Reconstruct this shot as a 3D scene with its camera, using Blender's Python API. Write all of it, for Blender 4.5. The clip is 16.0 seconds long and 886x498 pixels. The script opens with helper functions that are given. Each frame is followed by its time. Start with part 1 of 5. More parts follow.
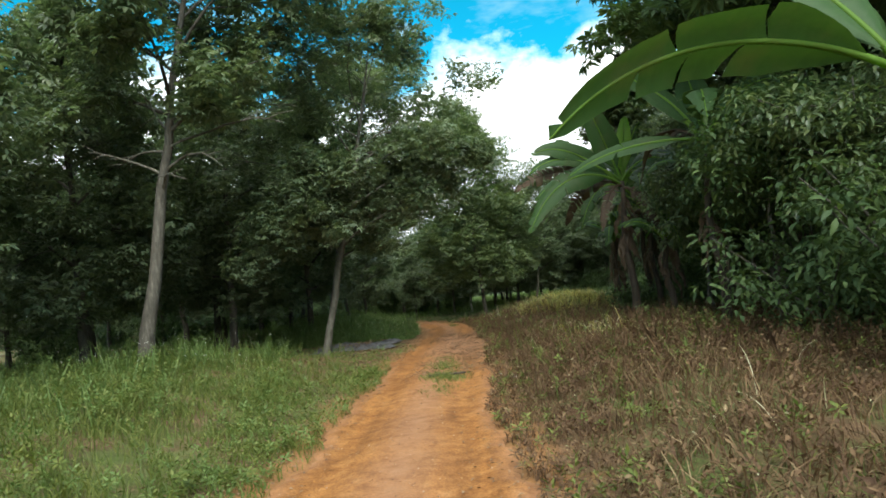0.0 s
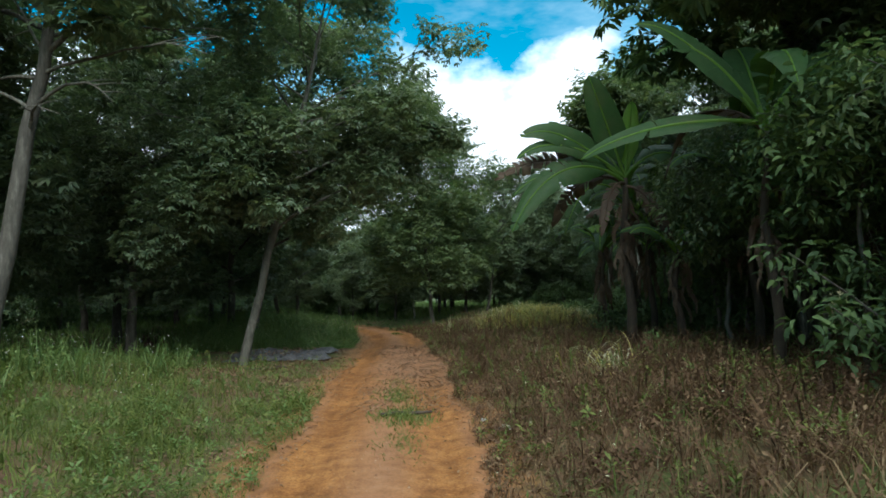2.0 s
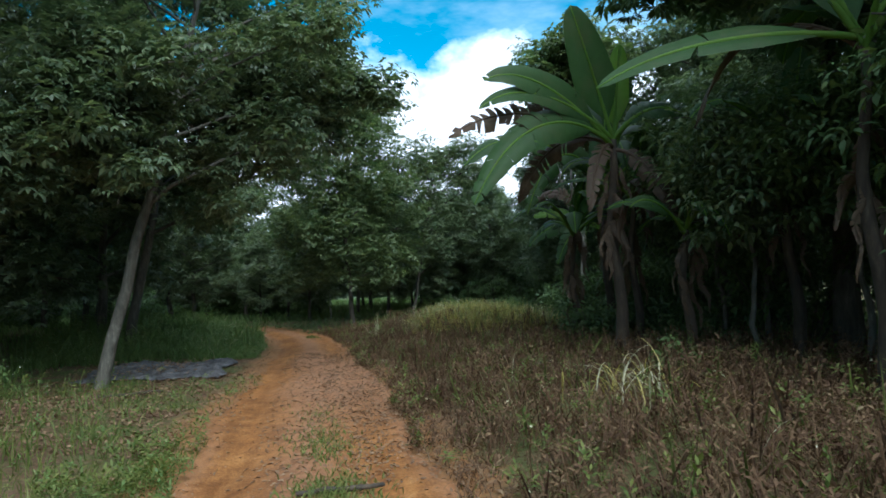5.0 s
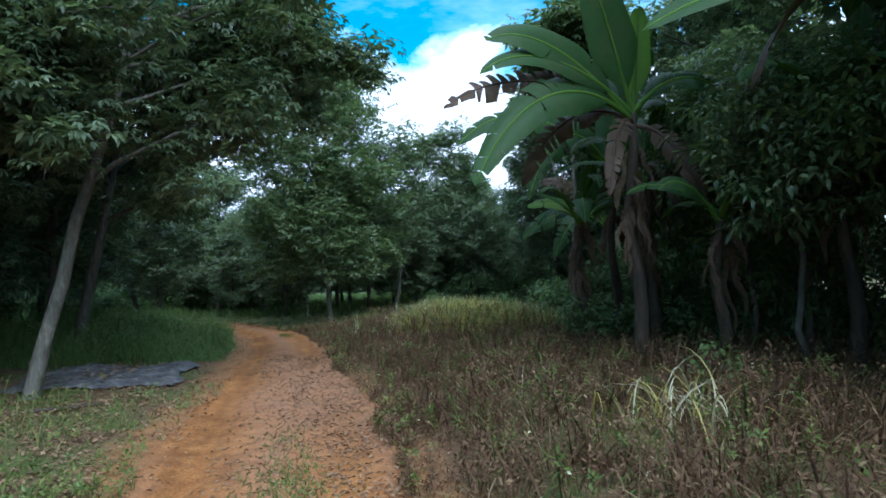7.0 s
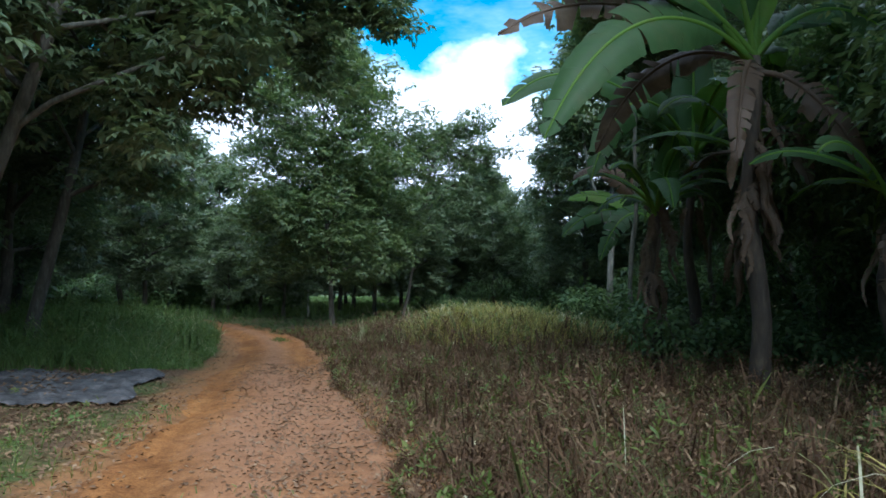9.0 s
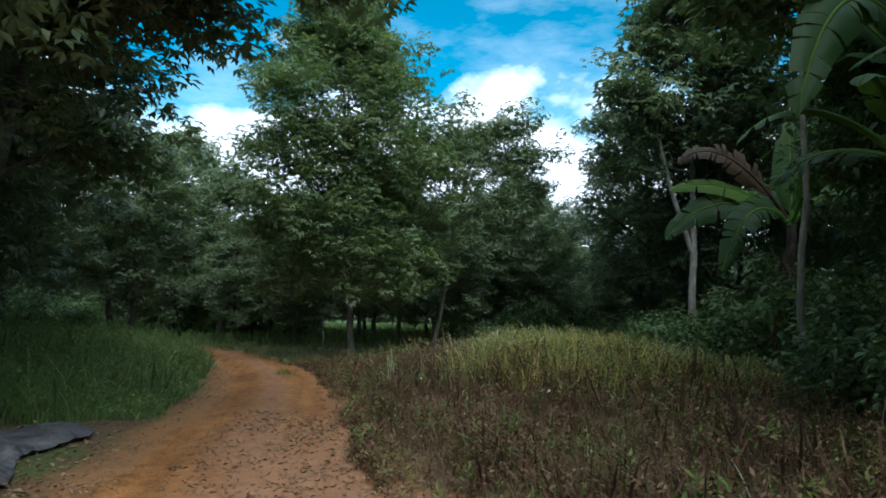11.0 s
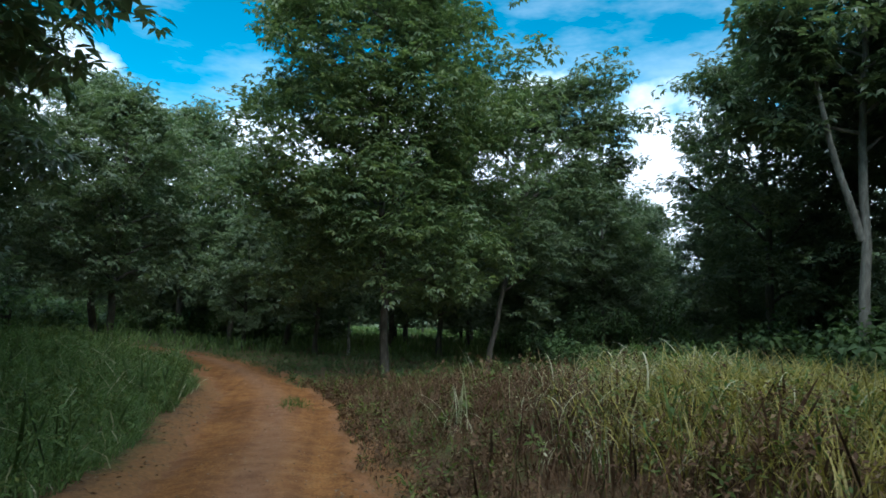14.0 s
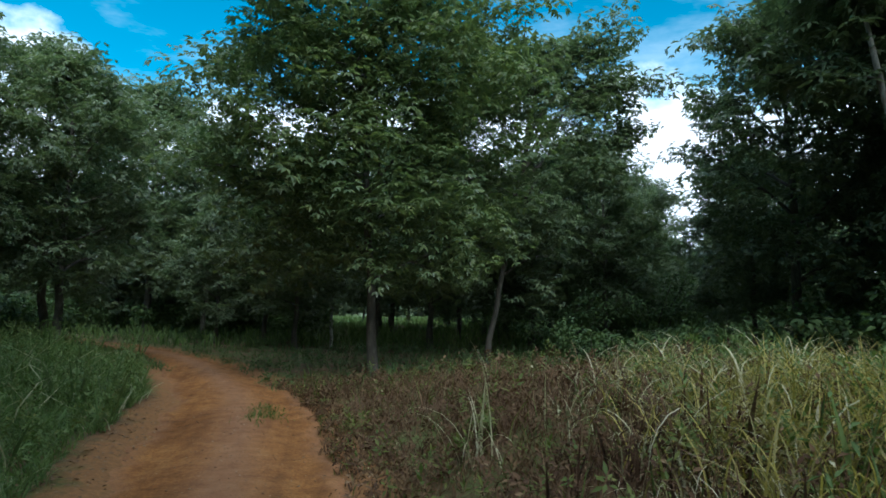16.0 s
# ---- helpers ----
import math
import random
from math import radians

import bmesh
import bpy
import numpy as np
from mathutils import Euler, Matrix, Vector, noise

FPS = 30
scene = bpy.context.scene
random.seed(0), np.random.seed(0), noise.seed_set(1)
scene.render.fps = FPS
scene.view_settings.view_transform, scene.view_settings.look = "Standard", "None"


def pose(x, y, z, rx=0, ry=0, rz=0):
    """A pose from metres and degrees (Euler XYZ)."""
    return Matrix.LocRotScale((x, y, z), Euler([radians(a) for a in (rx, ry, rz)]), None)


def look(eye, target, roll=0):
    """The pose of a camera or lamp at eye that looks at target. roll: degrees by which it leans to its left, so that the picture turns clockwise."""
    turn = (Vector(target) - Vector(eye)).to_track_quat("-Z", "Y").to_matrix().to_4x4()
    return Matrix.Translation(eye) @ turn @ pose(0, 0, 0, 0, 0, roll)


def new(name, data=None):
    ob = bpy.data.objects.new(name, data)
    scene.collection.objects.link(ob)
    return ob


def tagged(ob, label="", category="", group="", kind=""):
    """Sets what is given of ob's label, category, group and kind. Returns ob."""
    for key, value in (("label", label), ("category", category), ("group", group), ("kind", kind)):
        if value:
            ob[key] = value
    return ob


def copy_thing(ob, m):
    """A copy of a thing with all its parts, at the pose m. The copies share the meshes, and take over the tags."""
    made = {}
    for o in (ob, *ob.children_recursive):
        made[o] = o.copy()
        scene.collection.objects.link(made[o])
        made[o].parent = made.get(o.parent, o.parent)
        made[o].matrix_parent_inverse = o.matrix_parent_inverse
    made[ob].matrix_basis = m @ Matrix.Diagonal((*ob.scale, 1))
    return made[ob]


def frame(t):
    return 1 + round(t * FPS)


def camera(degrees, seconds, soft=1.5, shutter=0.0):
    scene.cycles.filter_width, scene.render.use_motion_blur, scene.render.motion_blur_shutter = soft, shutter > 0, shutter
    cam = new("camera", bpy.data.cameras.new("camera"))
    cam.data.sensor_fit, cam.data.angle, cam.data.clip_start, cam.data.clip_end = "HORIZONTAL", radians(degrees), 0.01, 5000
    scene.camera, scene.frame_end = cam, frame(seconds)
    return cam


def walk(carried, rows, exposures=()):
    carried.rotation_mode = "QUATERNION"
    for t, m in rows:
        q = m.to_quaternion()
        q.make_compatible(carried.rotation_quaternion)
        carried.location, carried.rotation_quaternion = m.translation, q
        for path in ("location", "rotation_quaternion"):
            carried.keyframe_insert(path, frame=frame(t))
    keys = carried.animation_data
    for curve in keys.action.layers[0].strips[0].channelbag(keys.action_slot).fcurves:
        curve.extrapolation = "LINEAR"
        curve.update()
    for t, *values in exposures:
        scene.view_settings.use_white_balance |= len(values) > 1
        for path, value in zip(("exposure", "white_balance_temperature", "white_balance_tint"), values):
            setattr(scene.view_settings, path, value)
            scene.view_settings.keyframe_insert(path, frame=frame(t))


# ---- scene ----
cam = camera(69.0, 16.0, soft=1.7)
PATH = [
    (0, (0.72, 0.527, 1.704), (0.664, 2.522, 1.839), -6.2),
    (0.5, (0.52, 1.864, 1.755), (0.511, 3.859, 1.9), -5.1),
    (1, (0.36, 2.601, 1.771), (0.34, 4.591, 1.966), -4.2),
    (1.5, (0.16, 3.337, 1.795), (0.162, 5.329, 1.982), -3.8),
    (2, (0.126, 4.273, 1.781), (0.262, 6.264, 1.916), -2.0),
    (2.5, (0.027, 5.114, 1.772), (0.24, 7.096, 1.929), -2.2),
    (3, (-0.048, 5.865, 1.757), (0.207, 7.845, 1.867), -2.2),
    (3.5, (-0.063, 6.504, 1.741), (0.208, 8.482, 1.856), -2.2),
    (4, (-0.058, 7.217, 1.74), (0.291, 9.184, 1.83), -1.4),
    (4.2, (-0.049, 7.47, 1.714), (0.316, 9.432, 1.833), -2.1),
    (6.3, (0.001, 9.031, 1.777), (0.438, 10.979, 1.894), -1.6),
    (6.5, (0.034, 9.242, 1.766), (0.45, 11.194, 1.891), -1.9),
    (7, (0.104, 9.856, 1.747), (0.566, 11.799, 1.847), -1.9),
    (7.5, (0.124, 10.352, 1.696), (0.562, 12.3, 1.806), -2.6),
    (8, (0.21, 11.224, 1.669), (0.68, 13.166, 1.772), -1.6),
    (8.2, (0.239, 11.489, 1.656), (0.691, 13.435, 1.739), -1.2),
    (10.3, (0.436, 15.442, 1.494), (0.908, 17.375, 1.695), 1.9),
    (10.5, (0.463, 15.877, 1.464), (0.91, 17.818, 1.647), 1.7),
    (11, (0.509, 16.925, 1.447), (0.898, 18.876, 1.656), 0.9),
    (11.5, (0.455, 18.07, 1.44), (0.848, 20.017, 1.673), 2.0),
    (12, (0.511, 19.061, 1.501), (0.906, 21.009, 1.724), 2.3),
    (12.5, (0.561, 20.129, 1.468), (1.031, 22.061, 1.685), 1.2),
    (12.7, (0.54, 20.405, 1.499), (1.007, 22.337, 1.721), 1.4),
    (13, (0.515, 20.732, 1.488), (0.81, 22.693, 1.747), 1.6),
    (13.5, (0.525, 21.42, 1.473), (0.797, 23.387, 1.718), 2.2),
    (14, (0.555, 22.1, 1.482), (0.865, 24.063, 1.705), 2.1),
    (14.5, (0.497, 22.558, 1.476), (0.832, 24.518, 1.69), 1.9),
    (15, (0.623, 23.061, 1.419), (0.856, 25.037, 1.628), -1.6),
    (15.5, (0.658, 23.66, 1.393), (1.002, 25.626, 1.526), -0.8),
    (16, (0.615, 24.112, 1.486), (0.981, 26.069, 1.672), 1.0),
]
EXPOSURES = [(0.0, 1.4, 6500, 9), (0.5, 1.5, 6400, 8), (1.0, 1.2, 6100, 6), (1.5, 0.8, 5700, 4), (2.0, 0.9, 5900, 7), (2.5, 1.1, 5800, 7), (3.0, 1.15, 5900, 9), (3.5, 1.5, 5800, 9),
             (4.0, 1.2, 5800, 11), (6.5, 0.95, 5000, 9), (7.0, 1.25, 5000, 11), (8.0, 1.25, 4900, 12), (10.5, 1.1, 5900, 13), (11.0, 0.95, 5600, 10), (11.5, 1.5, 5800, 13), (12.0, 1.2, 5700, 15),
             (12.5, 1.2, 5600, 15), (13.0, 1.0, 5500, 9), (13.5, 0.85, 5500, 9), (14.0, 0.9, 5500, 9), (14.5, 1.0, 5500, 9), (15.0, 1.15, 5300, 8), (15.5, 0.9, 5200, 9), (16.0, 0.85, 5500, 9)]
walk(cam, [(t, look(eye, target, roll)) for t, eye, target, roll in PATH], EXPOSURES)

# ---- light ----
SUN_EL, SUN_AZ = 43.0, 172.0          # degrees; azimuth clockwise from +y
world = bpy.data.worlds.new("sky")
scene.world = world
world.use_nodes = True
wn, wl = world.node_tree.nodes, world.node_tree.links
wn.clear()
w_out, w_bg = wn.new("ShaderNodeOutputWorld"), wn.new("ShaderNodeBackground")
w_sky = wn.new("ShaderNodeTexSky")
w_sky.sky_type, w_sky.sun_disc = "NISHITA", False
w_sky.sun_elevation, w_sky.sun_rotation = radians(SUN_EL), radians(SUN_AZ)
w_sky.air_density, w_sky.dust_density, w_sky.ozone_density = 1.0, 0.3, 2.5
w_co = wn.new("ShaderNodeTexCoord")
w_sep = wn.new("ShaderNodeSeparateXYZ")
wl.new(w_co.outputs["Generated"], w_sep.inputs[0])


def wmath(op, a, b=0.0, clamp=False):
    n = wn.new("ShaderNodeMath")
    n.operation, n.use_clamp = op, clamp
    for i, v in enumerate((a, b)):
        if isinstance(v, (int, float)):
            n.inputs[i].default_value = v
        else:
            wl.new(v, n.inputs[i])
    return n.outputs[0]


def wnoise(scale, detail, rough, stretch):
    m = wn.new("ShaderNodeMapping")
    m.inputs["Scale"].default_value = stretch
    wl.new(w_co.outputs["Generated"], m.inputs[0])
    n = wn.new("ShaderNodeTexNoise")
    n.inputs["Scale"].default_value, n.inputs["Detail"].default_value, n.inputs["Roughness"].default_value = scale, detail, rough
    wl.new(m.outputs[0], n.inputs["Vector"])
    return n.outputs["Fac"]


# cumulus low over the trees, with a billowing upper edge; thin streaks above
billow = wmath("SUBTRACT", wnoise(5.0, 8.0, 0.55, (1, 1, 1.5)), 0.5)
height = wmath("SUBTRACT", w_sep.outputs["Z"], wmath("MULTIPLY", billow, 0.42))
low = wmath("MULTIPLY", wmath("SUBTRACT", 0.335, height), 16.0, True)
streak = wmath("MULTIPLY", wmath("SUBTRACT", wnoise(3.0, 6.0, 0.6, (1, 1, 3)), 0.47), 2.6, True)
# an unseen broken cloud layer overhead, added as soft fill from above
fill_deck = wmath("MULTIPLY", wmath("MULTIPLY", wmath("SUBTRACT", w_sep.outputs["Z"], 0.5), 5.0, True),
             wmath("MULTIPLY", wmath("SUBTRACT", wnoise(2.2, 6.0, 0.6, (1, 1, 1)), 0.36), 5.0, True))
cloud = wmath("MAXIMUM", wmath("MAXIMUM", low, wmath("MULTIPLY", streak, 0.5)), fill_deck)
w_mix = wn.new("ShaderNodeMix")
w_mix.data_type = "RGBA"
wl.new(cloud, w_mix.inputs["Factor"])
w_blue = wn.new("ShaderNodeMix")
w_blue.data_type, w_blue.blend_type = "RGBA", "MULTIPLY"
w_blue.inputs["Factor"].default_value = 1.0
wl.new(w_sky.outputs[0], w_blue.inputs["A"])
w_blue.inputs["B"].default_value = (0.02, 0.60, 0.58, 1)
wl.new(w_blue.outputs["Result"], w_mix.inputs["A"])
w_tone = wn.new("ShaderNodeMix")
w_tone.data_type = "RGBA"
wl.new(wnoise(7.0, 6.0, 0.6, (1, 1, 1.6)), w_tone.inputs["Factor"])
w_tone.inputs["A"].default_value, w_tone.inputs["B"].default_value = (3.9, 4.5, 4.9, 1), (7.2, 7.4, 7.5, 1)
wl.new(w_tone.outputs["Result"], w_mix.inputs["B"])
wl.new(w_mix.outputs["Result"], w_bg.inputs[0])
w_bg.inputs[1].default_value = 0.15
wl.new(w_bg.outputs[0], w_out.inputs[0])

sun_lamp = bpy.data.lights.new("sun", "SUN")
sun_lamp.energy, sun_lamp.angle, sun_lamp.color = 2.4, radians(45), (1.0, 0.97, 0.92)
sun = new("sun", sun_lamp)
_az, _el = radians(SUN_AZ), radians(SUN_EL)
_to = Vector((math.sin(_az) * math.cos(_el), math.cos(_az) * math.cos(_el), math.sin(_el)))
sun.matrix_world = look(_to * 60, (0, 0, 0))


# ---- materials ----
def material(name):
    m = bpy.data.materials.new(name)
    m.use_nodes = True
    m.node_tree.nodes.clear()
    return m, m.node_tree.nodes, m.node_tree.links


def ramp(nodes, stops):
    r = nodes.new("ShaderNodeValToRGB")
    e = r.color_ramp.elements
    while len(e) < len(stops):
        e.new(0.5)
    for i, (p, c) in enumerate(stops):
        e[i].position, e[i].color = p, (*c, 1)
    return r


def noise_of(nodes, links, scale, detail=6.0, rough=0.6, stretch=(1, 1, 1), coord="Object"):
    c, m, n = nodes.new("ShaderNodeTexCoord"), nodes.new("ShaderNodeMapping"), nodes.new("ShaderNodeTexNoise")
    m.inputs["Scale"].default_value = stretch
    n.inputs["Scale"].default_value, n.inputs["Detail"].default_value, n.inputs["Roughness"].default_value = scale, detail, rough
    links.new(c.outputs[coord], m.inputs[0])
    links.new(m.outputs[0], n.inputs["Vector"])
    return n.outputs["Fac"]


def blend(nodes, links, fac, a, b, mode="MIX"):
    n = nodes.new("ShaderNodeMix")
    n.data_type, n.blend_type = "RGBA", mode
    for key, v in (("Factor", fac), ("A", a), ("B", b)):
        if isinstance(v, tuple):
            n.inputs[key].default_value = (*v, 1)
        elif isinstance(v, (int, float)):
            n.inputs[key].default_value = v
        else:
            links.new(v, n.inputs[key])
    return n.outputs["Result"]


def finish(m, nodes, links, colour, rough, bump=None, strength=0.3, dist=0.01, metal=0.0, spec=0.5):
    p, o = nodes.new("ShaderNodeBsdfPrincipled"), nodes.new("ShaderNodeOutputMaterial")
    links.new(colour, p.inputs["Base Color"])
    p.inputs["Roughness"].default_value, p.inputs["Metallic"].default_value = rough, metal
    p.inputs["Specular IOR Level"].default_value = spec
    if bump is not None:
        b = nodes.new("ShaderNodeBump")
        b.inputs["Strength"].default_value, b.inputs["Distance"].default_value = strength, dist
        links.new(bump, b.inputs["Height"])
        links.new(b.outputs[0], p.inputs["Normal"])
    links.new(p.outputs[0], o.inputs[0])
    return p


def leafy(name, stops, rough=0.42, see_through=0.3, patch=0.6, spec=0.5):
    """Leaves and blades: colour varies from leaf to leaf and in patches; part of the light goes through."""
    m, nodes, links = material(name)
    geo = nodes.new("ShaderNodeNewGeometry")
    r = ramp(nodes, stops)
    big = noise_of(nodes, links, patch, 3.0)
    add = nodes.new("ShaderNodeMath")
    add.operation = "MULTIPLY_ADD"
    links.new(geo.outputs["Random Per Island"], add.inputs[0])
    add.inputs[1].default_value = 0.55
    half = nodes.new("ShaderNodeMath")
    half.operation = "MULTIPLY"
    links.new(big, half.inputs[0])
    half.inputs[1].default_value = 0.55
    links.new(half.outputs[0], add.inputs[2])
    links.new(add.outputs[0], r.inputs[0])
    p, tr = nodes.new("ShaderNodeBsdfPrincipled"), nodes.new("ShaderNodeBsdfTranslucent")
    mix, o = nodes.new("ShaderNodeMixShader"), nodes.new("ShaderNodeOutputMaterial")
    links.new(r.outputs[0], p.inputs["Base Color"])
    links.new(blend(nodes, links, 1.0, r.outputs[0], (1.35, 1.45, 0.85), "MULTIPLY"), tr.inputs[0])
    p.inputs["Roughness"].default_value = rough
    p.inputs["Specular IOR Level"].default_value = spec
    mix.inputs[0].default_value = see_through
    links.new(p.outputs[0], mix.inputs[1])
    links.new(tr.outputs[0], mix.inputs[2])
    links.new(mix.outputs[0], o.inputs[0])
    return m


M_LEAF = leafy("rubber_leaf", [(0.0, (0.058, 0.086, 0.05)), (0.5, (0.105, 0.146, 0.08)), (0.85, (0.16, 0.20, 0.10)), (1.0, (0.25, 0.265, 0.13))], 0.34, 0.4, 0.35)
M_LEAF_YELLOW = leafy("young_leaf", [(0.0, (0.06, 0.092, 0.045)), (0.55, (0.105, 0.15, 0.068)), (0.85, (0.17, 0.21, 0.08)), (1.0, (0.27, 0.29, 0.09))], 0.38, 0.42, 0.35)
M_LEAF_DARK = leafy("broad_leaf", [(0.0, (0.036, 0.064, 0.028)), (0.5, (0.07, 0.118, 0.044)), (1.0, (0.14, 0.20, 0.06))], 0.6, 0.3, 0.6, 0.25)
M_GRASS = leafy("green_grass", [(0.0, (0.048, 0.076, 0.016)), (0.45, (0.082, 0.118, 0.023)), (0.8, (0.155, 0.175, 0.042)), (1.0, (0.32, 0.29, 0.13))], 0.6, 0.3, 0.7, 0.3)
M_LUSH = leafy("lush_grass", [(0.0, (0.05, 0.084, 0.024)), (0.5, (0.105, 0.17, 0.047)), (1.0, (0.215, 0.28, 0.10))], 0.55, 0.35, 0.7, 0.3)
M_DRY = leafy("dry_grass", [(0.0, (0.034, 0.020, 0.012)), (0.4, (0.084, 0.047, 0.025)), (0.75, (0.15, 0.093, 0.047)), (1.0, (0.37, 0.29, 0.165))], 0.8, 0.15, 0.8, 0.2)
M_YELLOW = leafy("yellow_grass", [(0.0, (0.055, 0.058, 0.02)), (0.4, (0.19, 0.17, 0.045)), (0.75, (0.46, 0.39, 0.10)), (1.0, (0.58, 0.50, 0.24))], 0.55, 0.35, 0.8)
M_PALE = leafy("pale_reed", [(0.0, (0.30, 0.30, 0.17)), (1.0, (0.6, 0.56, 0.38))], 0.5, 0.3, 0.8)
M_LITTER = leafy("fallen_leaf", [(0.0, (0.06, 0.034, 0.018)), (0.5, (0.165, 0.095, 0.048)), (0.85, (0.27, 0.175, 0.095)), (1.0, (0.46, 0.36, 0.23))], 0.8, 0.1, 1.5)
M_FLOWER = leafy("white_flower", [(0.0, (0.6, 0.6, 0.55)), (1.0, (0.85, 0.85, 0.8))], 0.6, 0.2)


def banana_material(name, a, b, c, see):
    m, nodes, links = material(name)
    veins = noise_of(nodes, links, 9.0, 4.0, 0.6, (1, 1, 1))
    blot = noise_of(nodes, links, 1.6, 6.0, 0.65)
    col = blend(nodes, links, veins, a, b)
    r = ramp(nodes, [(0.52, (0, 0, 0)), (0.70, (1, 1, 1))])
    links.new(blot, r.inputs[0])
    col = blend(nodes, links, r.outputs[0], col, c)
    p, tr = nodes.new("ShaderNodeBsdfPrincipled"), nodes.new("ShaderNodeBsdfTranslucent")
    mix, o = nodes.new("ShaderNodeMixShader"), nodes.new("ShaderNodeOutputMaterial")
    links.new(col, p.inputs["Base Color"])
    links.new(blend(nodes, links, 1.0, col, (1.6, 1.7, 0.6), "MULTIPLY"), tr.inputs[0])
    p.inputs["Roughness"].default_value = 0.55
    p.inputs["Specular IOR Level"].default_value = 0.2
    bmp = nodes.new("ShaderNodeBump")
    bmp.inputs["Strength"].default_value, bmp.inputs["Distance"].default_value = 0.25, 0.01
    links.new(veins, bmp.inputs["Height"])
    links.new(bmp.outputs[0], p.inputs["Normal"])
    mix.inputs[0].default_value = see
    links.new(p.outputs[0], mix.inputs[1])
    links.new(tr.outputs[0], mix.inputs[2])
    links.new(mix.outputs[0], o.inputs[0])
    return m


M_BANANA = banana_material("banana_leaf", (0.028, 0.064, 0.02), (0.047, 0.097, 0.027), (0.06, 0.086, 0.032), 0.25)
M_BANANA_YOUNG = banana_material("young_banana_leaf", (0.11, 0.21, 0.03), (0.15, 0.26, 0.045), (0.16, 0.22, 0.05), 0.45)
M_BANANA_DRY = banana_material("withered_banana_leaf", (0.04, 0.026, 0.014), (0.085, 0.056, 0.032), (0.14, 0.10, 0.065), 0.12)


def bark_material(name, dark, mid, pale):
    m, nodes, links = material(name)
    fine = noise_of(nodes, links, 14.0, 8.0, 0.7, (1, 1, 0.25))
    broad = noise_of(nodes, links, 1.7, 5.0, 0.6, (1, 1, 0.6))
    r = ramp(nodes, [(0.3, dark), (0.55, mid), (0.75, pale)])
    links.new(fine, r.inputs[0])
    r2 = ramp(nodes, [(0.35, (0.55, 0.55, 0.5)), (0.65, (1.15, 1.15, 1.1))])
    links.new(broad, r2.inputs[0])
    finish(m, nodes, links, blend(nodes, links, 1.0, r.outputs[0], r2.outputs[0], "MULTIPLY"), 0.85, fine, 0.6, 0.02)
    return m


M_BARK = bark_material("rubber_bark", (0.038, 0.033, 0.026), (0.10, 0.09, 0.072), (0.20, 0.19, 0.16))
M_BARK_PALE = bark_material("pale_bark", (0.05, 0.044, 0.034), (0.135, 0.125, 0.10), (0.29, 0.275, 0.23))
M_BARK_LIGHT = bark_material("light_bark", (0.10, 0.094, 0.078), (0.24, 0.23, 0.195), (0.43, 0.41, 0.36))
M_STEM = bark_material("banana_stem", (0.022, 0.016, 0.011), (0.06, 0.044, 0.028), (0.13, 0.10, 0.06))
M_WOOD_GREY = bark_material("weathered_wood", (0.25, 0.24, 0.22), (0.5, 0.49, 0.45), (0.7, 0.69, 0.65))

# laterite road
M_ROAD, _n, _l = material("laterite")
_fine, _mid, _big = noise_of(_n, _l, 38.0, 8.0, 0.7), noise_of(_n, _l, 4.5, 7.0, 0.65), noise_of(_n, _l, 0.6, 4.0, 0.6)
_r1 = ramp(_n, [(0.3, (0.185, 0.08, 0.024)), (0.52, (0.305, 0.14, 0.04)), (0.72, (0.39, 0.20, 0.07))])
_l.new(_mid, _r1.inputs[0])
_r2 = ramp(_n, [(0.35, (0.80, 0.74, 0.70)), (0.65, (1.12, 1.1, 1.08))])
_l.new(_big, _r2.inputs[0])
_col = blend(_n, _l, 1.0, _r1.outputs[0], _r2.outputs[0], "MULTIPLY")
_r3 = ramp(_n, [(0.40, (0.62, 0.58, 0.56)), (0.55, (1, 1, 1)), (0.72, (1.22, 1.2, 1.18))])
_l.new(_fine, _r3.inputs[0])
_col = blend(_n, _l, 1.0, _col, _r3.outputs[0], "MULTIPLY")
_r4 = ramp(_n, [(0.34, (0.80, 0.77, 0.74)), (0.5, (1, 1, 1)), (0.68, (1.14, 1.12, 1.08))])
_l.new(noise_of(_n, _l, 5.0, 5.0, 0.6, (1, 0.10, 1)), _r4.inputs[0])
_col = blend(_n, _l, 1.0, _col, _r4.outputs[0], "MULTIPLY")
_at = _n.new("ShaderNodeAttribute")
_at.attribute_name = "rough_crown"
_gap = _n.new("ShaderNodeMath")
_gap.operation = "MULTIPLY"
_gap.use_clamp = True
_l.new(_at.outputs["Fac"], _gap.inputs[0])
_l.new(_mid, _gap.inputs[1])
_col = blend(_n, _l, _gap.outputs[0], _col, (0.30, 0.16, 0.088))
finish(M_ROAD, _n, _l, _col, 0.95, _fine, 0.5, 0.02, spec=0.2)

# soil under the grass
M_SOIL, _n, _l = material("soil")
_a, _b = noise_of(_n, _l, 20.0, 8.0, 0.7), noise_of(_n, _l, 0.9, 6.0, 0.65)
_r1 = ramp(_n, [(0.3, (0.055, 0.035, 0.02)), (0.55, (0.13, 0.08, 0.042)), (0.75, (0.24, 0.16, 0.085))])
_l.new(_a, _r1.inputs[0])
_r2 = ramp(_n, [(0.42, (0.06, 0.075, 0.02)), (0.6, (0.10, 0.12, 0.035))])
_l.new(_a, _r2.inputs[0])
_r3 = ramp(_n, [(0.42, (0, 0, 0)), (0.58, (1, 1, 1))])
_l.new(_b, _r3.inputs[0])
_at = _n.new("ShaderNodeAttribute")
_at.attribute_name = "dust"
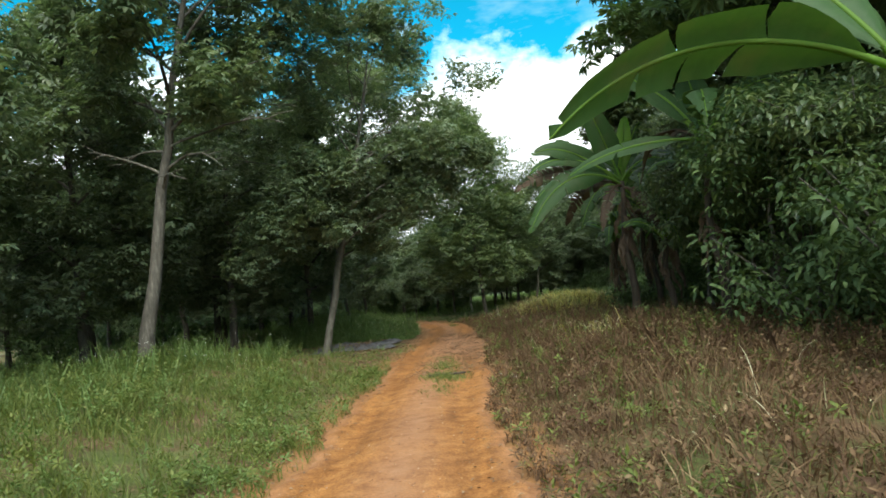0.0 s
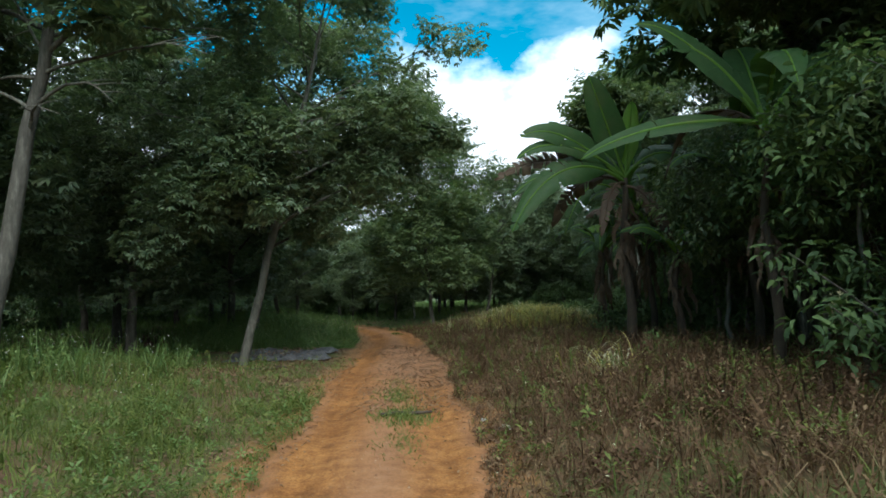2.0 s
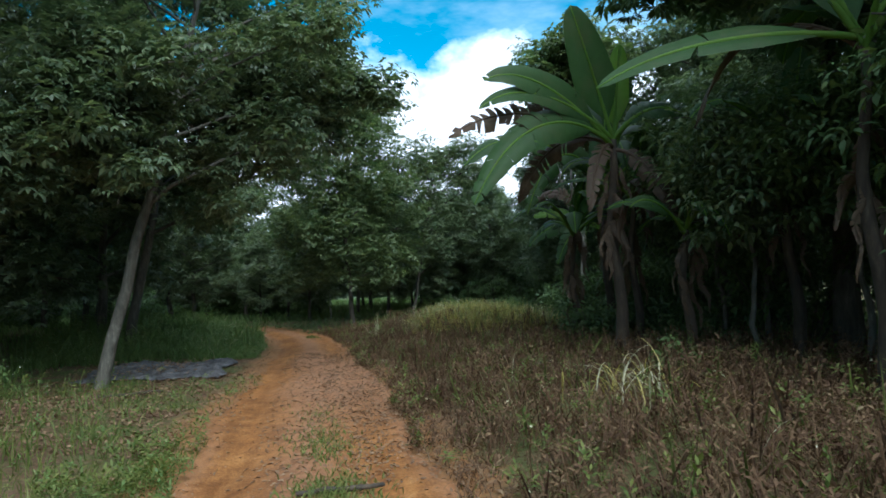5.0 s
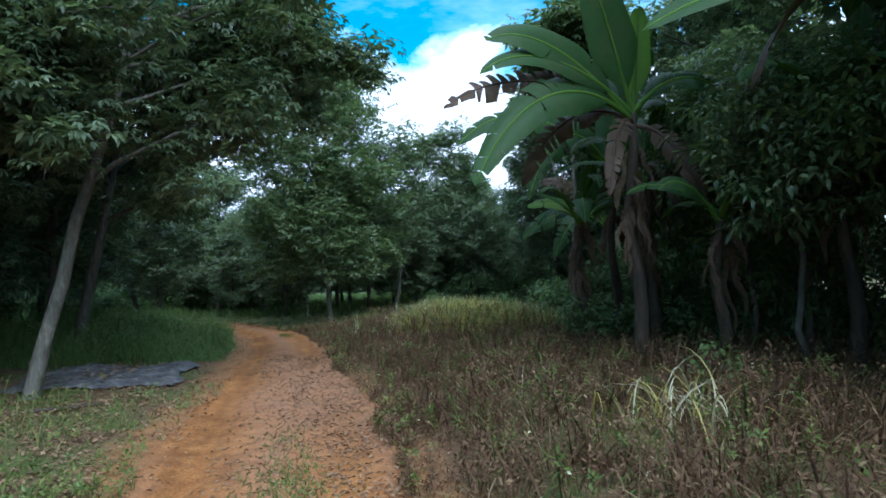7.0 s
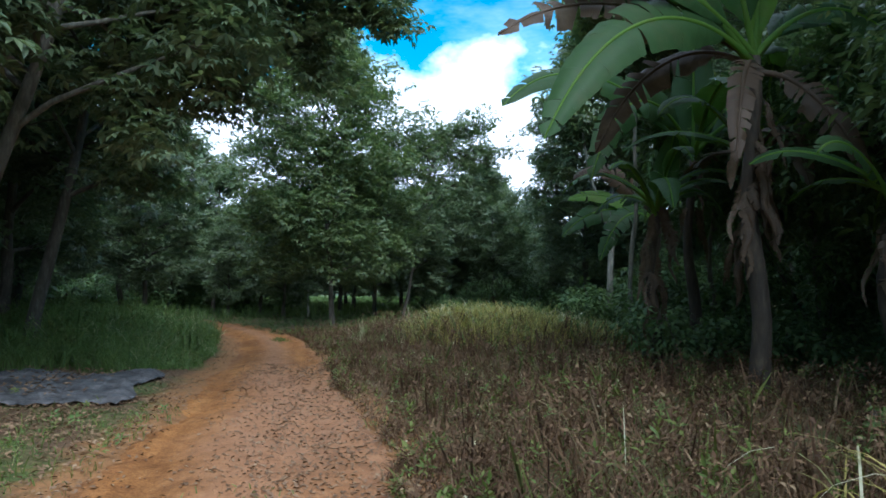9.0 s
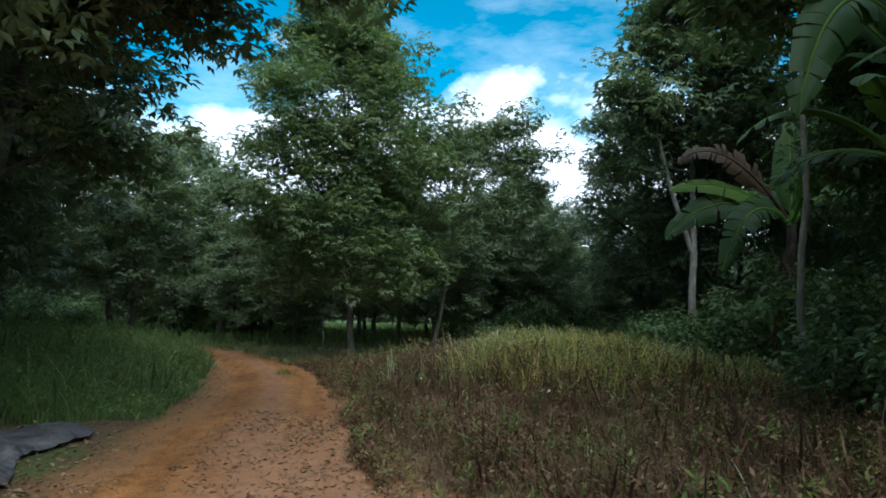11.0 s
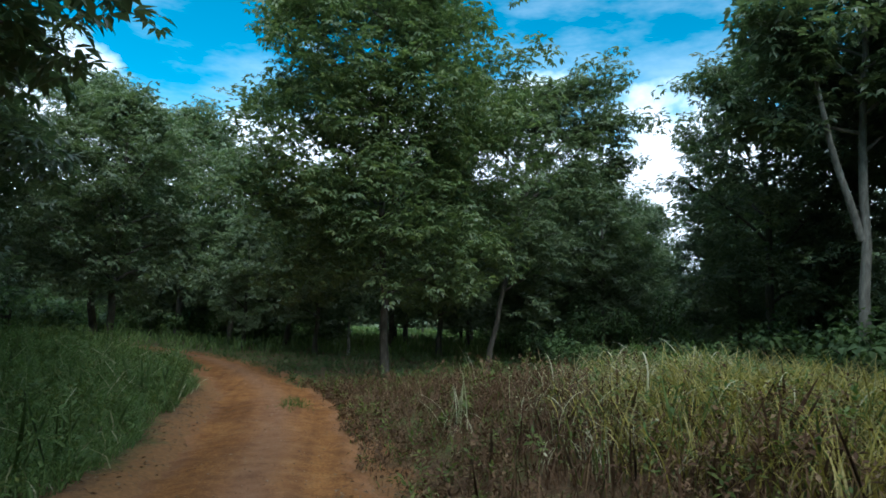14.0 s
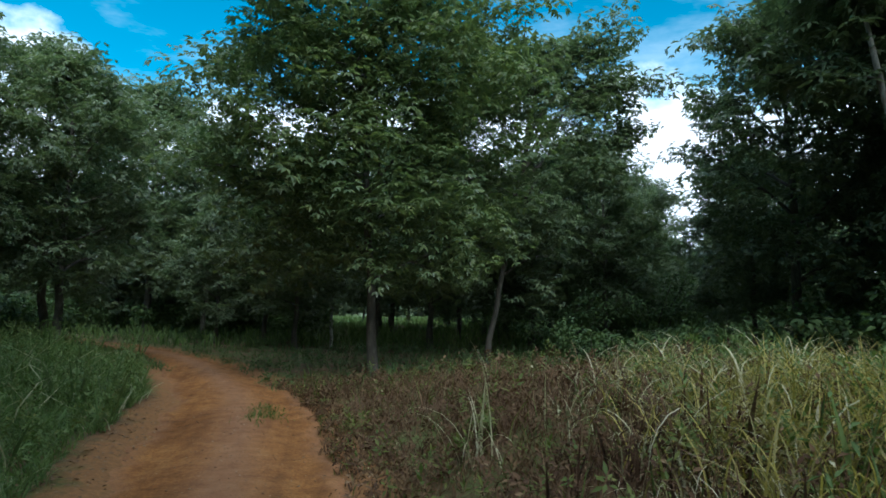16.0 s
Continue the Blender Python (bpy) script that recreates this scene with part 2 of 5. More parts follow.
_dn = _n.new("ShaderNodeMath")
_dn.operation = "MULTIPLY_ADD"
_l.new(noise_of(_n, _l, 3.5, 7.0, 0.7), _dn.inputs[0])
_dn.inputs[1].default_value = 1.5
_l.new(_at.outputs["Fac"], _dn.inputs[2])
_mr = _n.new("ShaderNodeMapRange")
_mr.inputs["From Min"].default_value, _mr.inputs["From Max"].default_value = 1.0, 1.5
_l.new(_dn.outputs[0], _mr.inputs["Value"])
_earth = ramp(_n, [(0.3, (0.17, 0.085, 0.036)), (0.7, (0.33, 0.165, 0.06))])
_l.new(_a, _earth.inputs[0])
_base = blend(_n, _l, _r3.outputs[0], _r1.outputs[0], _r2.outputs[0])
finish(M_SOIL, _n, _l, blend(_n, _l, _mr.outputs[0], _base, _earth.outputs[0]), 0.95, _a, 0.6, 0.03, spec=0.2)

M_TARP, _n, _l = material("tarpaulin")
_a, _b = noise_of(_n, _l, 3.0, 7.0, 0.65), noise_of(_n, _l, 7.0, 6.0, 0.6, (1, 2.2, 1))
_r1 = ramp(_n, [(0.35, (0.045, 0.044, 0.043)), (0.55, (0.10, 0.096, 0.094)), (0.72, (0.22, 0.21, 0.205))])
_l.new(_a, _r1.inputs[0])
finish(M_TARP, _n, _l, _r1.outputs[0], 0.7, _b, 1.0, 0.06, spec=0.25)

M_STONE, _n, _l = material("pebble")
_g = _n.new("ShaderNodeNewGeometry")
_r1 = ramp(_n, [(0.0, (0.14, 0.07, 0.035)), (0.7, (0.28, 0.15, 0.07)), (1.0, (0.42, 0.29, 0.18))])
_l.new(_g.outputs["Random Per Island"], _r1.inputs[0])
finish(M_STONE, _n, _l, _r1.outputs[0], 0.9)


# ---- mesh helpers ----
def np_mesh(name, verts, faces, mat, smooth=False):
    """A mesh from arrays; faces is a list of index arrays of shape (n, 3) or (n, 4)."""
    me = bpy.data.meshes.new(name)
    faces = [np.asarray(f, dtype=np.int32) for f in faces if len(f)]
    verts = np.asarray(verts, dtype=np.float32)
    me.vertices.add(len(verts))
    me.vertices.foreach_set("co", verts.ravel())
    loops = np.concatenate([f.ravel() for f in faces])
    sizes = np.concatenate([np.full(len(f), f.shape[1], dtype=np.int32) for f in faces])
    starts = np.concatenate([[0], np.cumsum(sizes)[:-1]]).astype(np.int32)
    me.loops.add(len(loops))
    me.loops.foreach_set("vertex_index", loops)
    me.polygons.add(len(sizes))
    me.polygons.foreach_set("loop_start", starts)
    if smooth:
        me.polygons.foreach_set("use_smooth", np.ones(len(sizes), dtype=bool))
    me.update(calc_edges=True)
    me.materials.append(mat)
    return me


def child(name, me, parent, label=""):
    ob = new(name, me)
    ob.parent = parent
    return tagged(ob, label)


def tube(points, radii, sides=8, wobble=0.0, rng=None):
    """Verts and faces of a tapered tube along points, closed at its end."""
    pts, n = [Vector(p) for p in points], len(points)
    verts, quads = [], []
    for i, p in enumerate(pts):
        d = (pts[min(i + 1, n - 1)] - pts[max(i - 1, 0)]).normalized()
        u = d.cross(Vector((0.31, 0.95, 0.07))).normalized()
        v = d.cross(u)
        for k in range(sides):
            a = 2 * math.pi * k / sides
            r = radii[i] * (1 + (rng.uniform(-wobble, wobble) if wobble else 0))
            verts.append(p + (u * math.cos(a) + v * math.sin(a)) * r)
    for i in range(n - 1):
        for k in range(sides):
            k2 = (k + 1) % sides
            quads.append((i * sides + k, i * sides + k2, (i + 1) * sides + k2, (i + 1) * sides + k))
    verts.append(pts[-1] + (pts[-1] - pts[-2]).normalized() * radii[-1] * 0.5)
    tris = [((n - 1) * sides + k, (n - 1) * sides + (k + 1) % sides, n * sides) for k in range(sides)]
    return np.array([tuple(v) for v in verts]), np.array(quads), np.array(tris)


def tube_mesh(name, points, radii, mat, sides=8, wobble=0.0, rng=None):
    v, q, t = tube(points, radii, sides, wobble, rng)
    return np_mesh(name, v, [q, t], mat, True)


def joined(pieces):
    """Several (verts, quads, tris) in one."""
    vs, qs, ts, o = [], [], [], 0
    for v, q, t in pieces:
        vs.append(v), qs.append(np.asarray(q) + o), ts.append(np.asarray(t) + o)
        o += len(v)
    return np.concatenate(vs), np.concatenate(qs), np.concatenate(ts)


def turns(rng, n, tilt):
    """n random rotation matrices: any heading, tilted by up to tilt radians."""
    a, b, c = rng.uniform(0, 2 * np.pi, n), rng.uniform(-tilt, tilt, n), rng.uniform(-tilt, tilt, n)
    ca, sa, cb, sb, cc, sc = np.cos(a), np.sin(a), np.cos(b), np.sin(b), np.cos(c), np.sin(c)
    z, o = np.zeros(n), np.ones(n)
    rz = np.stack([ca, -sa, z, sa, ca, z, z, z, o], 1).reshape(-1, 3, 3)
    rx = np.stack([o, z, z, z, cb, -sb, z, sb, cb], 1).reshape(-1, 3, 3)
    ry = np.stack([cc, z, sc, z, o, z, -sc, z, cc], 1).reshape(-1, 3, 3)
    return rz @ rx @ ry


def scatter(template, places, rots, sizes):
    """The template (verts, tris) at every place."""
    tv, tf = template
    v = np.einsum("nij,kj->nki", rots, tv) * sizes[:, None, None] + places[:, None, :]
    f = tf[None] + (np.arange(len(places)) * len(tv))[:, None, None]
    return v.reshape(-1, 3), f.reshape(-1, 3)


def leaflet(base, way, length, width, fold=0.25, droop=0.25):
    """A leaf of six triangles along way, folded at its midrib and bent down."""
    way = Vector(way).normalized()
    side = way.cross(Vector((0, 0, 1)))
    side = side.normalized() if side.length > 0.05 else Vector((1, 0, 0))
    up = side.cross(way)
    b = Vector(base)
    mid1 = b + way * length * 0.35 + up * 0.0
    mid2 = b + way * length * 0.7 - up * length * droop * 0.35
    tip = b + way * length - up * length * droop
    l1, r1 = mid1 - side * width * 0.5 + up * width * fold, mid1 + side * width * 0.5 + up * width * fold
    l2, r2 = mid2 - side * width * 0.38 + up * width * fold, mid2 + side * width * 0.38 + up * width * fold
    v = [tuple(p) for p in (b, mid1, mid2, tip, l1, r1, l2, r2)]
    f = [(0, 1, 4), (0, 5, 1), (1, 2, 6), (1, 6, 4), (1, 5, 7), (1, 7, 2), (2, 3, 6), (2, 7, 3)]
    return v, f


def diamond(base, way, length, width, fold=0.3):
    """A leaf of two triangles along way, folded at its midrib."""
    way = Vector(way).normalized()
    side = way.cross(Vector((0, 0, 1)))
    side = side.normalized() if side.length > 0.05 else Vector((1, 0, 0))
    up = side.cross(way)
    b = Vector(base)
    m = b + way * length * 0.45
    v = [tuple(p) for p in (b, m - side * width * 0.5 + up * width * fold, b + way * length, m + side * width * 0.5 + up * width * fold)]
    return v, [(0, 2, 1), (0, 3, 2)]


def spray_template(seed, leaves, leaf_len, leaf_wid, stalk, fine=False):
    """A twig's end: leaves of three drooping leaflets on stalks all round."""
    rng = random.Random(seed)
    vs, fs = [], []
    for i in range(leaves):
        a = i * 2.4 + rng.uniform(-0.3, 0.3)
        el = rng.uniform(-0.35, 0.9)
        d = Vector((math.cos(a) * math.cos(el), math.sin(a) * math.cos(el), math.sin(el)))
        e = d * stalk * rng.uniform(0.6, 1.1)
        for k in (-0.85, 0.0, 0.85):
            w = Vector((math.cos(a + k), math.sin(a + k), -rng.uniform(0.15, 0.75)))
            ln = leaf_len * rng.uniform(0.75, 1.15)
            v, f = (leaflet if fine else diamond)(e, w, ln, leaf_wid * rng.uniform(0.8, 1.15))
            fs += [tuple(j + len(vs) for j in t) for t in f]
            vs += v
    return np.array(vs), np.array(fs)


# ---- ground ----
def smooth(e0, e1, x):
    t = np.clip((np.asarray(x, dtype=float) - e0) / (e1 - e0), 0, 1)
    return t * t * (3 - 2 * t)


def road_mid(y):
    """The road's middle line: straight, then bending away to the left."""
    y = np.asarray(y, dtype=float)
    b = np.clip(y - 29.0, 0, None)
    return -0.18 - 0.0155 * b ** 2 + 0.00006 * b ** 3 - 0.02 * np.clip(y - 43.0, 0, None) ** 2


def road_half(y, side):
    """From the middle line to the worn edge, which wanders."""
    y = np.asarray(y, dtype=float)
    right = np.interp(y, [0, 4, 9, 14, 19, 24, 28, 34, 42], [1.36, 1.28, 1.12, 1.20, 1.38, 1.22, 1.08, 1.0, 0.85])
    left = np.interp(y, [0, 4, 9, 14, 19, 22, 25, 28, 34, 42], [1.36, 1.28, 1.12, 1.15, 1.18, 1.0, 0.92, 0.92, 0.95, 0.85])
    h = np.where(np.asarray(side) < 0, left, right)
    return (h + 0.07 * np.sin(y * 0.9 + side * 2) + 0.05 * np.sin(y * 2.3 + side) + 0.04 * np.sin(y * 5.9 + side * 3 + np.sin(y * 3.1))
            + 0.03 * np.sin(y * 13.7 + side * 5) + 0.02 * np.sin(y * 29.0 + side))


def lumps(x, y, k):
    return (np.sin(x * 1.3 * k + 1.7 * np.sin(y * 0.7 * k)) * np.cos(y * 1.1 * k + 1.3 * np.sin(x * 0.9 * k)))


def land(x, y):
    """Height of the ground."""
    x, y = np.asarray(x, dtype=float), np.asarray(y, dtype=float)
    d = x - road_mid(y)
    near = 1 - smooth(60, 90, np.hypot(x, y - 25))
    left = smooth(1.5, 6.0, -d) * (0.55 * (1 - smooth(17, 22, y)) + 0.22 * smooth(26, 30, y) + 0.05)
    right = smooth(1.5, 4.0, d) * (0.28 + 0.25 * smooth(22, 26, y) * (1 - smooth(32, 36, y)) * (1 - smooth(5.5, 9, d)))
    right = right * (1 - smooth(33, 37, y) * 0.75)
    off = smooth(1.3, 2.0, np.abs(d))
    bumps = off * (0.035 * lumps(x, y, 1.0) + 0.025 * lumps(x + 5, y, 2.6))
    ruts = (1 - off) * (-0.065 * np.exp(-((np.abs(d) - 0.72) / 0.26) ** 2) + 0.012 * lumps(x, y, 3.1))
    return (left + right + bumps) * near + ruts * near


def spread(lo, hi, step, far):
    mid = np.arange(lo, hi + step, step)
    g = np.cumsum(step * 1.35 ** np.arange(1, 40))
    g = g[g < far]
    return np.concatenate([(lo - g)[::-1], mid, hi + g])


_xs, _ys = spread(-9, 11, 0.16, 2500), spread(-4, 46, 0.16, 2500)
_gx, _gy = np.meshgrid(_xs, _ys)
_road_here = smooth(0.2, -0.12, np.abs(_gx - road_mid(_gy)) - road_half(_gy, np.sign(_gx - road_mid(_gy)))) * (_gy < 62) * (_gy > -12.5)
_gz = land(_gx, _gy) - 0.05 * _road_here
_nx, _ny = len(_xs), len(_ys)
_i = np.arange(_ny - 1)[:, None] * _nx + np.arange(_nx - 1)[None]
_q = np.stack([_i, _i + 1, _i + _nx + 1, _i + _nx], -1).reshape(-1, 4)
_me = np_mesh("ground", np.stack([_gx, _gy, _gz], -1).reshape(-1, 3), [_q], M_SOIL, True)
_dust = smooth(1.0, -0.15, np.abs(_gx - road_mid(_gy)) - road_half(_gy, np.sign(_gx - road_mid(_gy)))) * (_gy < 62) * (_gy > -12.5)
_me.attributes.new("dust", "FLOAT", "POINT").data.foreach_set("value", _dust.ravel().astype(np.float32))
ground = tagged(new("ground", _me),
                "brown soil and trodden earth under grass and trees", "ground", kind="structure")

# the road: a strip with ragged edges and two wheel ruts
_ys = np.arange(-12.0, 62, 0.09)
_ks = np.linspace(-1, 1, 37)
_ky, _kk = np.meshgrid(_ys, _ks, indexing="ij")
_half = road_half(_ky, np.sign(_kk))
_slope = np.gradient(road_mid(_ys), _ys)[:, None]
_rx = road_mid(_ky) + _kk * _half / np.sqrt(1 + _slope ** 2)
_ry = _ky - _kk * _half * _slope / np.sqrt(1 + _slope ** 2)
_rz = land(_rx, _ry) + 0.014 - 0.045 * smooth(0.86, 1.0, np.abs(_kk)) + 0.004 * lumps(_rx, _ry, 9)
_i = np.arange(len(_ys) - 1)[:, None] * 37 + np.arange(36)[None]
_q = np.stack([_i, _i + 1, _i + 38, _i + 37], -1).reshape(-1, 4)
_me = np_mesh("road", np.stack([_rx, _ry, _rz], -1).reshape(-1, 3), [_q], M_ROAD, True)
_crown = np.exp(-((_kk - 0.05) / 0.3) ** 2) * 1.15 + smooth(0.75, 1.0, np.abs(_kk)) * 0.9
_strewn = smooth(15, 21, _ky) * smooth(28, 23, _ky)       # fallen leaves lie over all but the outer rut
_crown = _crown * (1 - _strewn) + _strewn * 1.3 * smooth(-0.7, 0.1, _kk + 0.15 * np.sin(_ky * 1.3) + 0.1 * lumps(_rx, _ry, 3.7))
_me.attributes.new("rough_crown", "FLOAT", "POINT").data.foreach_set("value", _crown.ravel().astype(np.float32))
road = tagged(new("road", _me), "orange laterite dirt track with two worn wheel ruts", "dirt road", kind="structure")


# ---- trees ----
SPRAYS = [spray_template(s, 7, 0.215, 0.09, 0.27) for s in (1, 2, 3)]
SPRAYS_FAR = [spray_template(s, 7, 0.32, 0.15, 0.42) for s in (4, 5)]


def leaf_cloud(name, places, mat, rng, sprays, lo=0.8, hi=1.3, tilt=0.6):
    """All the leaf sprays of one crown."""
    places = np.asarray(places)
    pick = rng.integers(0, len(sprays), len(places))
    vs, fs, o = [], [], 0
    for k, template in enumerate(sprays):
        p = places[pick == k]
        if not len(p):
            continue
        v, f = scatter(template, p, turns(rng, len(p), tilt), rng.uniform(lo, hi, len(p)))
        vs.append(v), fs.append(f + o)
        o += len(v)
    return np_mesh(name, np.concatenate(vs), [np.concatenate(fs)], mat)


def limb_line(start, heading, rise, length, rng, n=7, sag=0.0):
    """A curved limb: points from start outward, rising by angle rise, sagging towards its end."""
    pts, p, h, r = [Vector(start)], Vector(start), heading, rise
    for i in range(n - 1):
        step = length / (n - 1)
        p = p + Vector((math.cos(h) * math.cos(r), math.sin(h) * math.cos(r), math.sin(r))) * step
        pts.append(p)
        h += rng.uniform(-0.22, 0.22)
        r += rng.uniform(-0.14, 0.14) - sag
    return pts


def rubber_tree(seed, height, girth, first, low, reach, mat, lean=(0.0, 0.0), bend=0.0, count=10, dense=1.0, far=False,
                label="", name="rubber_tree", bark=None, top=0.55, fine=False, fill=0):
    """A plantation tree: bare lower trunk, limbs from height first upward, leaves from height low upward, crown of radius reach."""
    rng, nr = random.Random(seed), np.random.default_rng(seed)
    bark = bark or M_BARK
    root = tagged(new(name), label, "tree")
    n = 12
    trunk, h = [], height * 0.93
    for i in range(n):
        f = i / (n - 1)
        trunk.append(Vector((lean[0] * f * h + bend * math.sin(f * 3.0) + (rng.uniform(-0.06, 0.06) if i else 0),
                             lean[1] * f * h + (rng.uniform(-0.06, 0.06) if i else 0), f * h - (0.25 if i == 0 else 0))))
    radii = [girth * (1.35 if i == 0 else 1.06 if i == 1 else 1.0) * (1 - 0.93 * (i / (n - 1)) ** 1.15) + 0.012 for i in range(n)]
    child("trunk", tube_mesh("trunk", trunk, radii, bark, 10, 0.05, rng), root)

    def on_trunk(z):
        f = max(0.0, min(0.999, z / h)) * (n - 1)
        i = int(f)
        return trunk[i].lerp(trunk[i + 1], f - i), radii[i] * (1 - (f - i)) + radii[i + 1] * (f - i)

    places = []
    for k in range(count):
        f = k / max(1, count - 1)
        z = first + (h * 0.96 - first) * f ** 0.9
        p, r = on_trunk(z)
        heading = k * 2.4 + rng.uniform(-0.4, 0.4)
        prof = math.sin(min(1.0, (1 - f) / top + 0.12) * math.pi * 0.5) if f > 1 - top else 0.75 + 0.25 * f
        length = max(0.8, reach * prof * rng.uniform(0.8, 1.15))
        pts = limb_line(p, heading, rng.uniform(0.35, 0.8) + 0.35 * f, length * 1.12, rng, 7, 0.09 if f < 0.5 else 0.02)
        pieces = [tube(pts, [max(0.012, r * 0.55 * (1 - j / 7.5)) for j in range(7)], 6)]
        twigs = [pts]
        for s in range(5):
            i = rng.randint(2, 5)
            sub = limb_line(pts[i], heading + rng.choice((-1, 1)) * rng.uniform(0.5, 1.3), rng.uniform(-0.35, 0.7), length * rng.uniform(0.3, 0.55), rng, 5, 0.08)
            pieces.append(tube(sub, [max(0.008, r * 0.22 * (1 - j / 5.5)) for j in range(5)], 5))
            twigs.append(sub)
        v, q, t = joined(pieces)
        child("limb", np_mesh("limb", v, [q, t], bark, True), root)
        for line in twigs:
            m = int((9 if line is pts else 7) * dense * (0.55 if far else 1.0))
            for j in range(m):
                u = rng.uniform(0.3, 1.0) ** 0.7 * (len(line) - 1.001)
                i = int(u)
                c = line[i].lerp(line[i + 1], u - i)
                for _ in range(3 if fine else 2):
                    g = Vector((rng.gauss(0, 0.28), rng.gauss(0, 0.28), rng.gauss(-0.08, 0.24)))
                    if (c + g).z > low:
                        places.append(tuple(c + g))
    for j in range(int(30 * dense)):
        c = trunk[-1] + Vector((rng.gauss(0, 0.55), rng.gauss(0, 0.55), rng.gauss(-0.2, 0.5)))
        places.append(tuple(c))
    # leaf clumps that fill the crown's outline, uneven in reach and height
    for k in range(fill):
        f = ((k + rng.random()) / fill) ** 0.9
        z = low + 0.3 + (height - low) * f
        p, r = on_trunk(min(z, h * 0.98))
        a = k * 2.4 + rng.uniform(-0.5, 0.5)
        wide = reach * (0.62 + 0.38 * math.sin(math.pi * min(1.0, f * 1.25))) * (1.0 if f < 0.6 else max(0.12, 1 - ((f - 0.6) / 0.42) ** 2))
        if f > 0.65 and rng.random() < 0.35:
            continue
        wide *= (0.88 + 0.16 * math.sin(a * 3 + z * 1.7 + seed)) * math.sqrt(rng.uniform(0.25, 1.15))
        c = Vector((p.x + math.cos(a) * wide, p.y + math.sin(a) * wide, z + rng.gauss(0, 0.25)))
        for j in range(7 if far else 18 if fine else 13):
            places.append(tuple(c + Vector((rng.gauss(0, 0.36), rng.gauss(0, 0.36), rng.gauss(-0.05, 0.24)))))
    child("crown", leaf_cloud("crown", places, mat, nr, SPRAYS_FAR if far else SPRAYS, *((0.8, 1.3) if far else (0.5, 0.85) if fine else (0.72, 1.2))), root)
    return root


def put(ob, x, y, turn=0.0, size=1.0, sink=0.06):
    ob.matrix_basis = pose(x, y, float(land(x, y)) - sink, 0, 0, turn) @ Matrix.Diagonal((size, size, size, 1))
    return ob


def leafy_boughs(tree, ends, mat, bark, seed, dense=1.0):
    """Long boughs out of a standing tree; ends: (height on the trunk, lean of the trunk, tip in the world, clumps of leaves)."""
    rng, nr = random.Random(seed), np.random.default_rng(seed)
    base = tree.matrix_basis.translation
    for z, lean, tip, clumps in ends:
        p0, p3 = Vector((lean * z, 0, z)), Vector(tip) - base
        lift = Vector((0, 0, 0.22 * (p3 - p0).length))
        pts = []
        for i in range(9):
            f = i / 8
            q = p0.lerp(p3, f) + lift * (4 * f * (1 - f)) + Vector((rng.gauss(0, 0.05), rng.gauss(0, 0.05), 0))
            pts.append(q)
        pieces, places = [tube(pts, [0.05 * (1 - 0.85 * i / 8) for i in range(9)], 6)], []
        heading = math.atan2((p3 - p0).y, (p3 - p0).x)
        for k in range(clumps):
            u = rng.uniform(3.0, 7.9)
            i = int(u)
            sub = limb_line(pts[i].lerp(pts[i + 1], u - i), heading + rng.uniform(-1.3, 1.3), rng.uniform(-0.6, 0.5), rng.uniform(0.5, 1.3), rng, 5, 0.1)
            pieces.append(tube(sub, [0.016 * (1 - j / 6) for j in range(5)], 5))
            for j in range(int(20 * dense)):
                q = sub[rng.randint(2, 4)]
                places.append(tuple(q + Vector((rng.gauss(0, 0.24), rng.gauss(0, 0.24), rng.gauss(-0.06, 0.18)))))
        v, q, t = joined(pieces)
        limb = child("limb", np_mesh("limb", v, [q, t], bark, True), tree)
        child("leaves", leaf_cloud("leaves", places, mat, nr, SPRAYS, 0.5, 0.85), limb)


L_TREE = "grey-barked rubber tree with dense dark green leaves in the plantation"
tree_a = put(rubber_tree(11, 13.5, 0.165, 6.0, 5.9, 4.4, M_LEAF, (0.19, 0.0), count=19, dense=1.4, bark=M_BARK,
                         label="leaning pale-grey rubber tree with bare low boughs, in tall grass"), -7.55, 16.6)


def bare_boughs(tree, lean, seed):
    """Dead, leafless boughs low on a trunk, bowed under their own weight."""
    rng = random.Random(seed)
    for z, heading, rise, length, sag in ((5.0, -0.3, 0.5, 2.3, 0.24), (5.6, -0.1, 0.35, 3.4, 0.12), (5.5, 3.0, 0.25, 1.7, 0.10), (6.0, 2.8, 0.9, 1.6, 0.05),
                                          (4.5, -0.9, 0.7, 1.5, 0.2), (6.3, 0.3, 0.5, 3.0, 0.14), (4.9, 3.6, 0.6, 1.9, 0.2)):
        pts = limb_line((lean * z, 0, z), heading, rise, length, rng, 9, sag * 0.7)
        pieces = [tube(pts, [0.042 * (1 - j / 10) for j in range(9)], 6)]
        for i in (3, 5, 6, 7):
            sub = limb_line(pts[i], heading + rng.choice((-1, 1)) * rng.uniform(0.4, 1.0), rng.uniform(-0.4, 0.5), length * rng.uniform(0.15, 0.35), rng, 5, 0.08)
            pieces.append(tube(sub, [0.016 * (1 - j / 6) for j in range(5)], 5))
        v, q, t = joined(pieces)
        child("bare_bough", np_mesh("bare_bough", v, [q, t], M_BARK_PALE, True), tree, "bare pale dead bough")


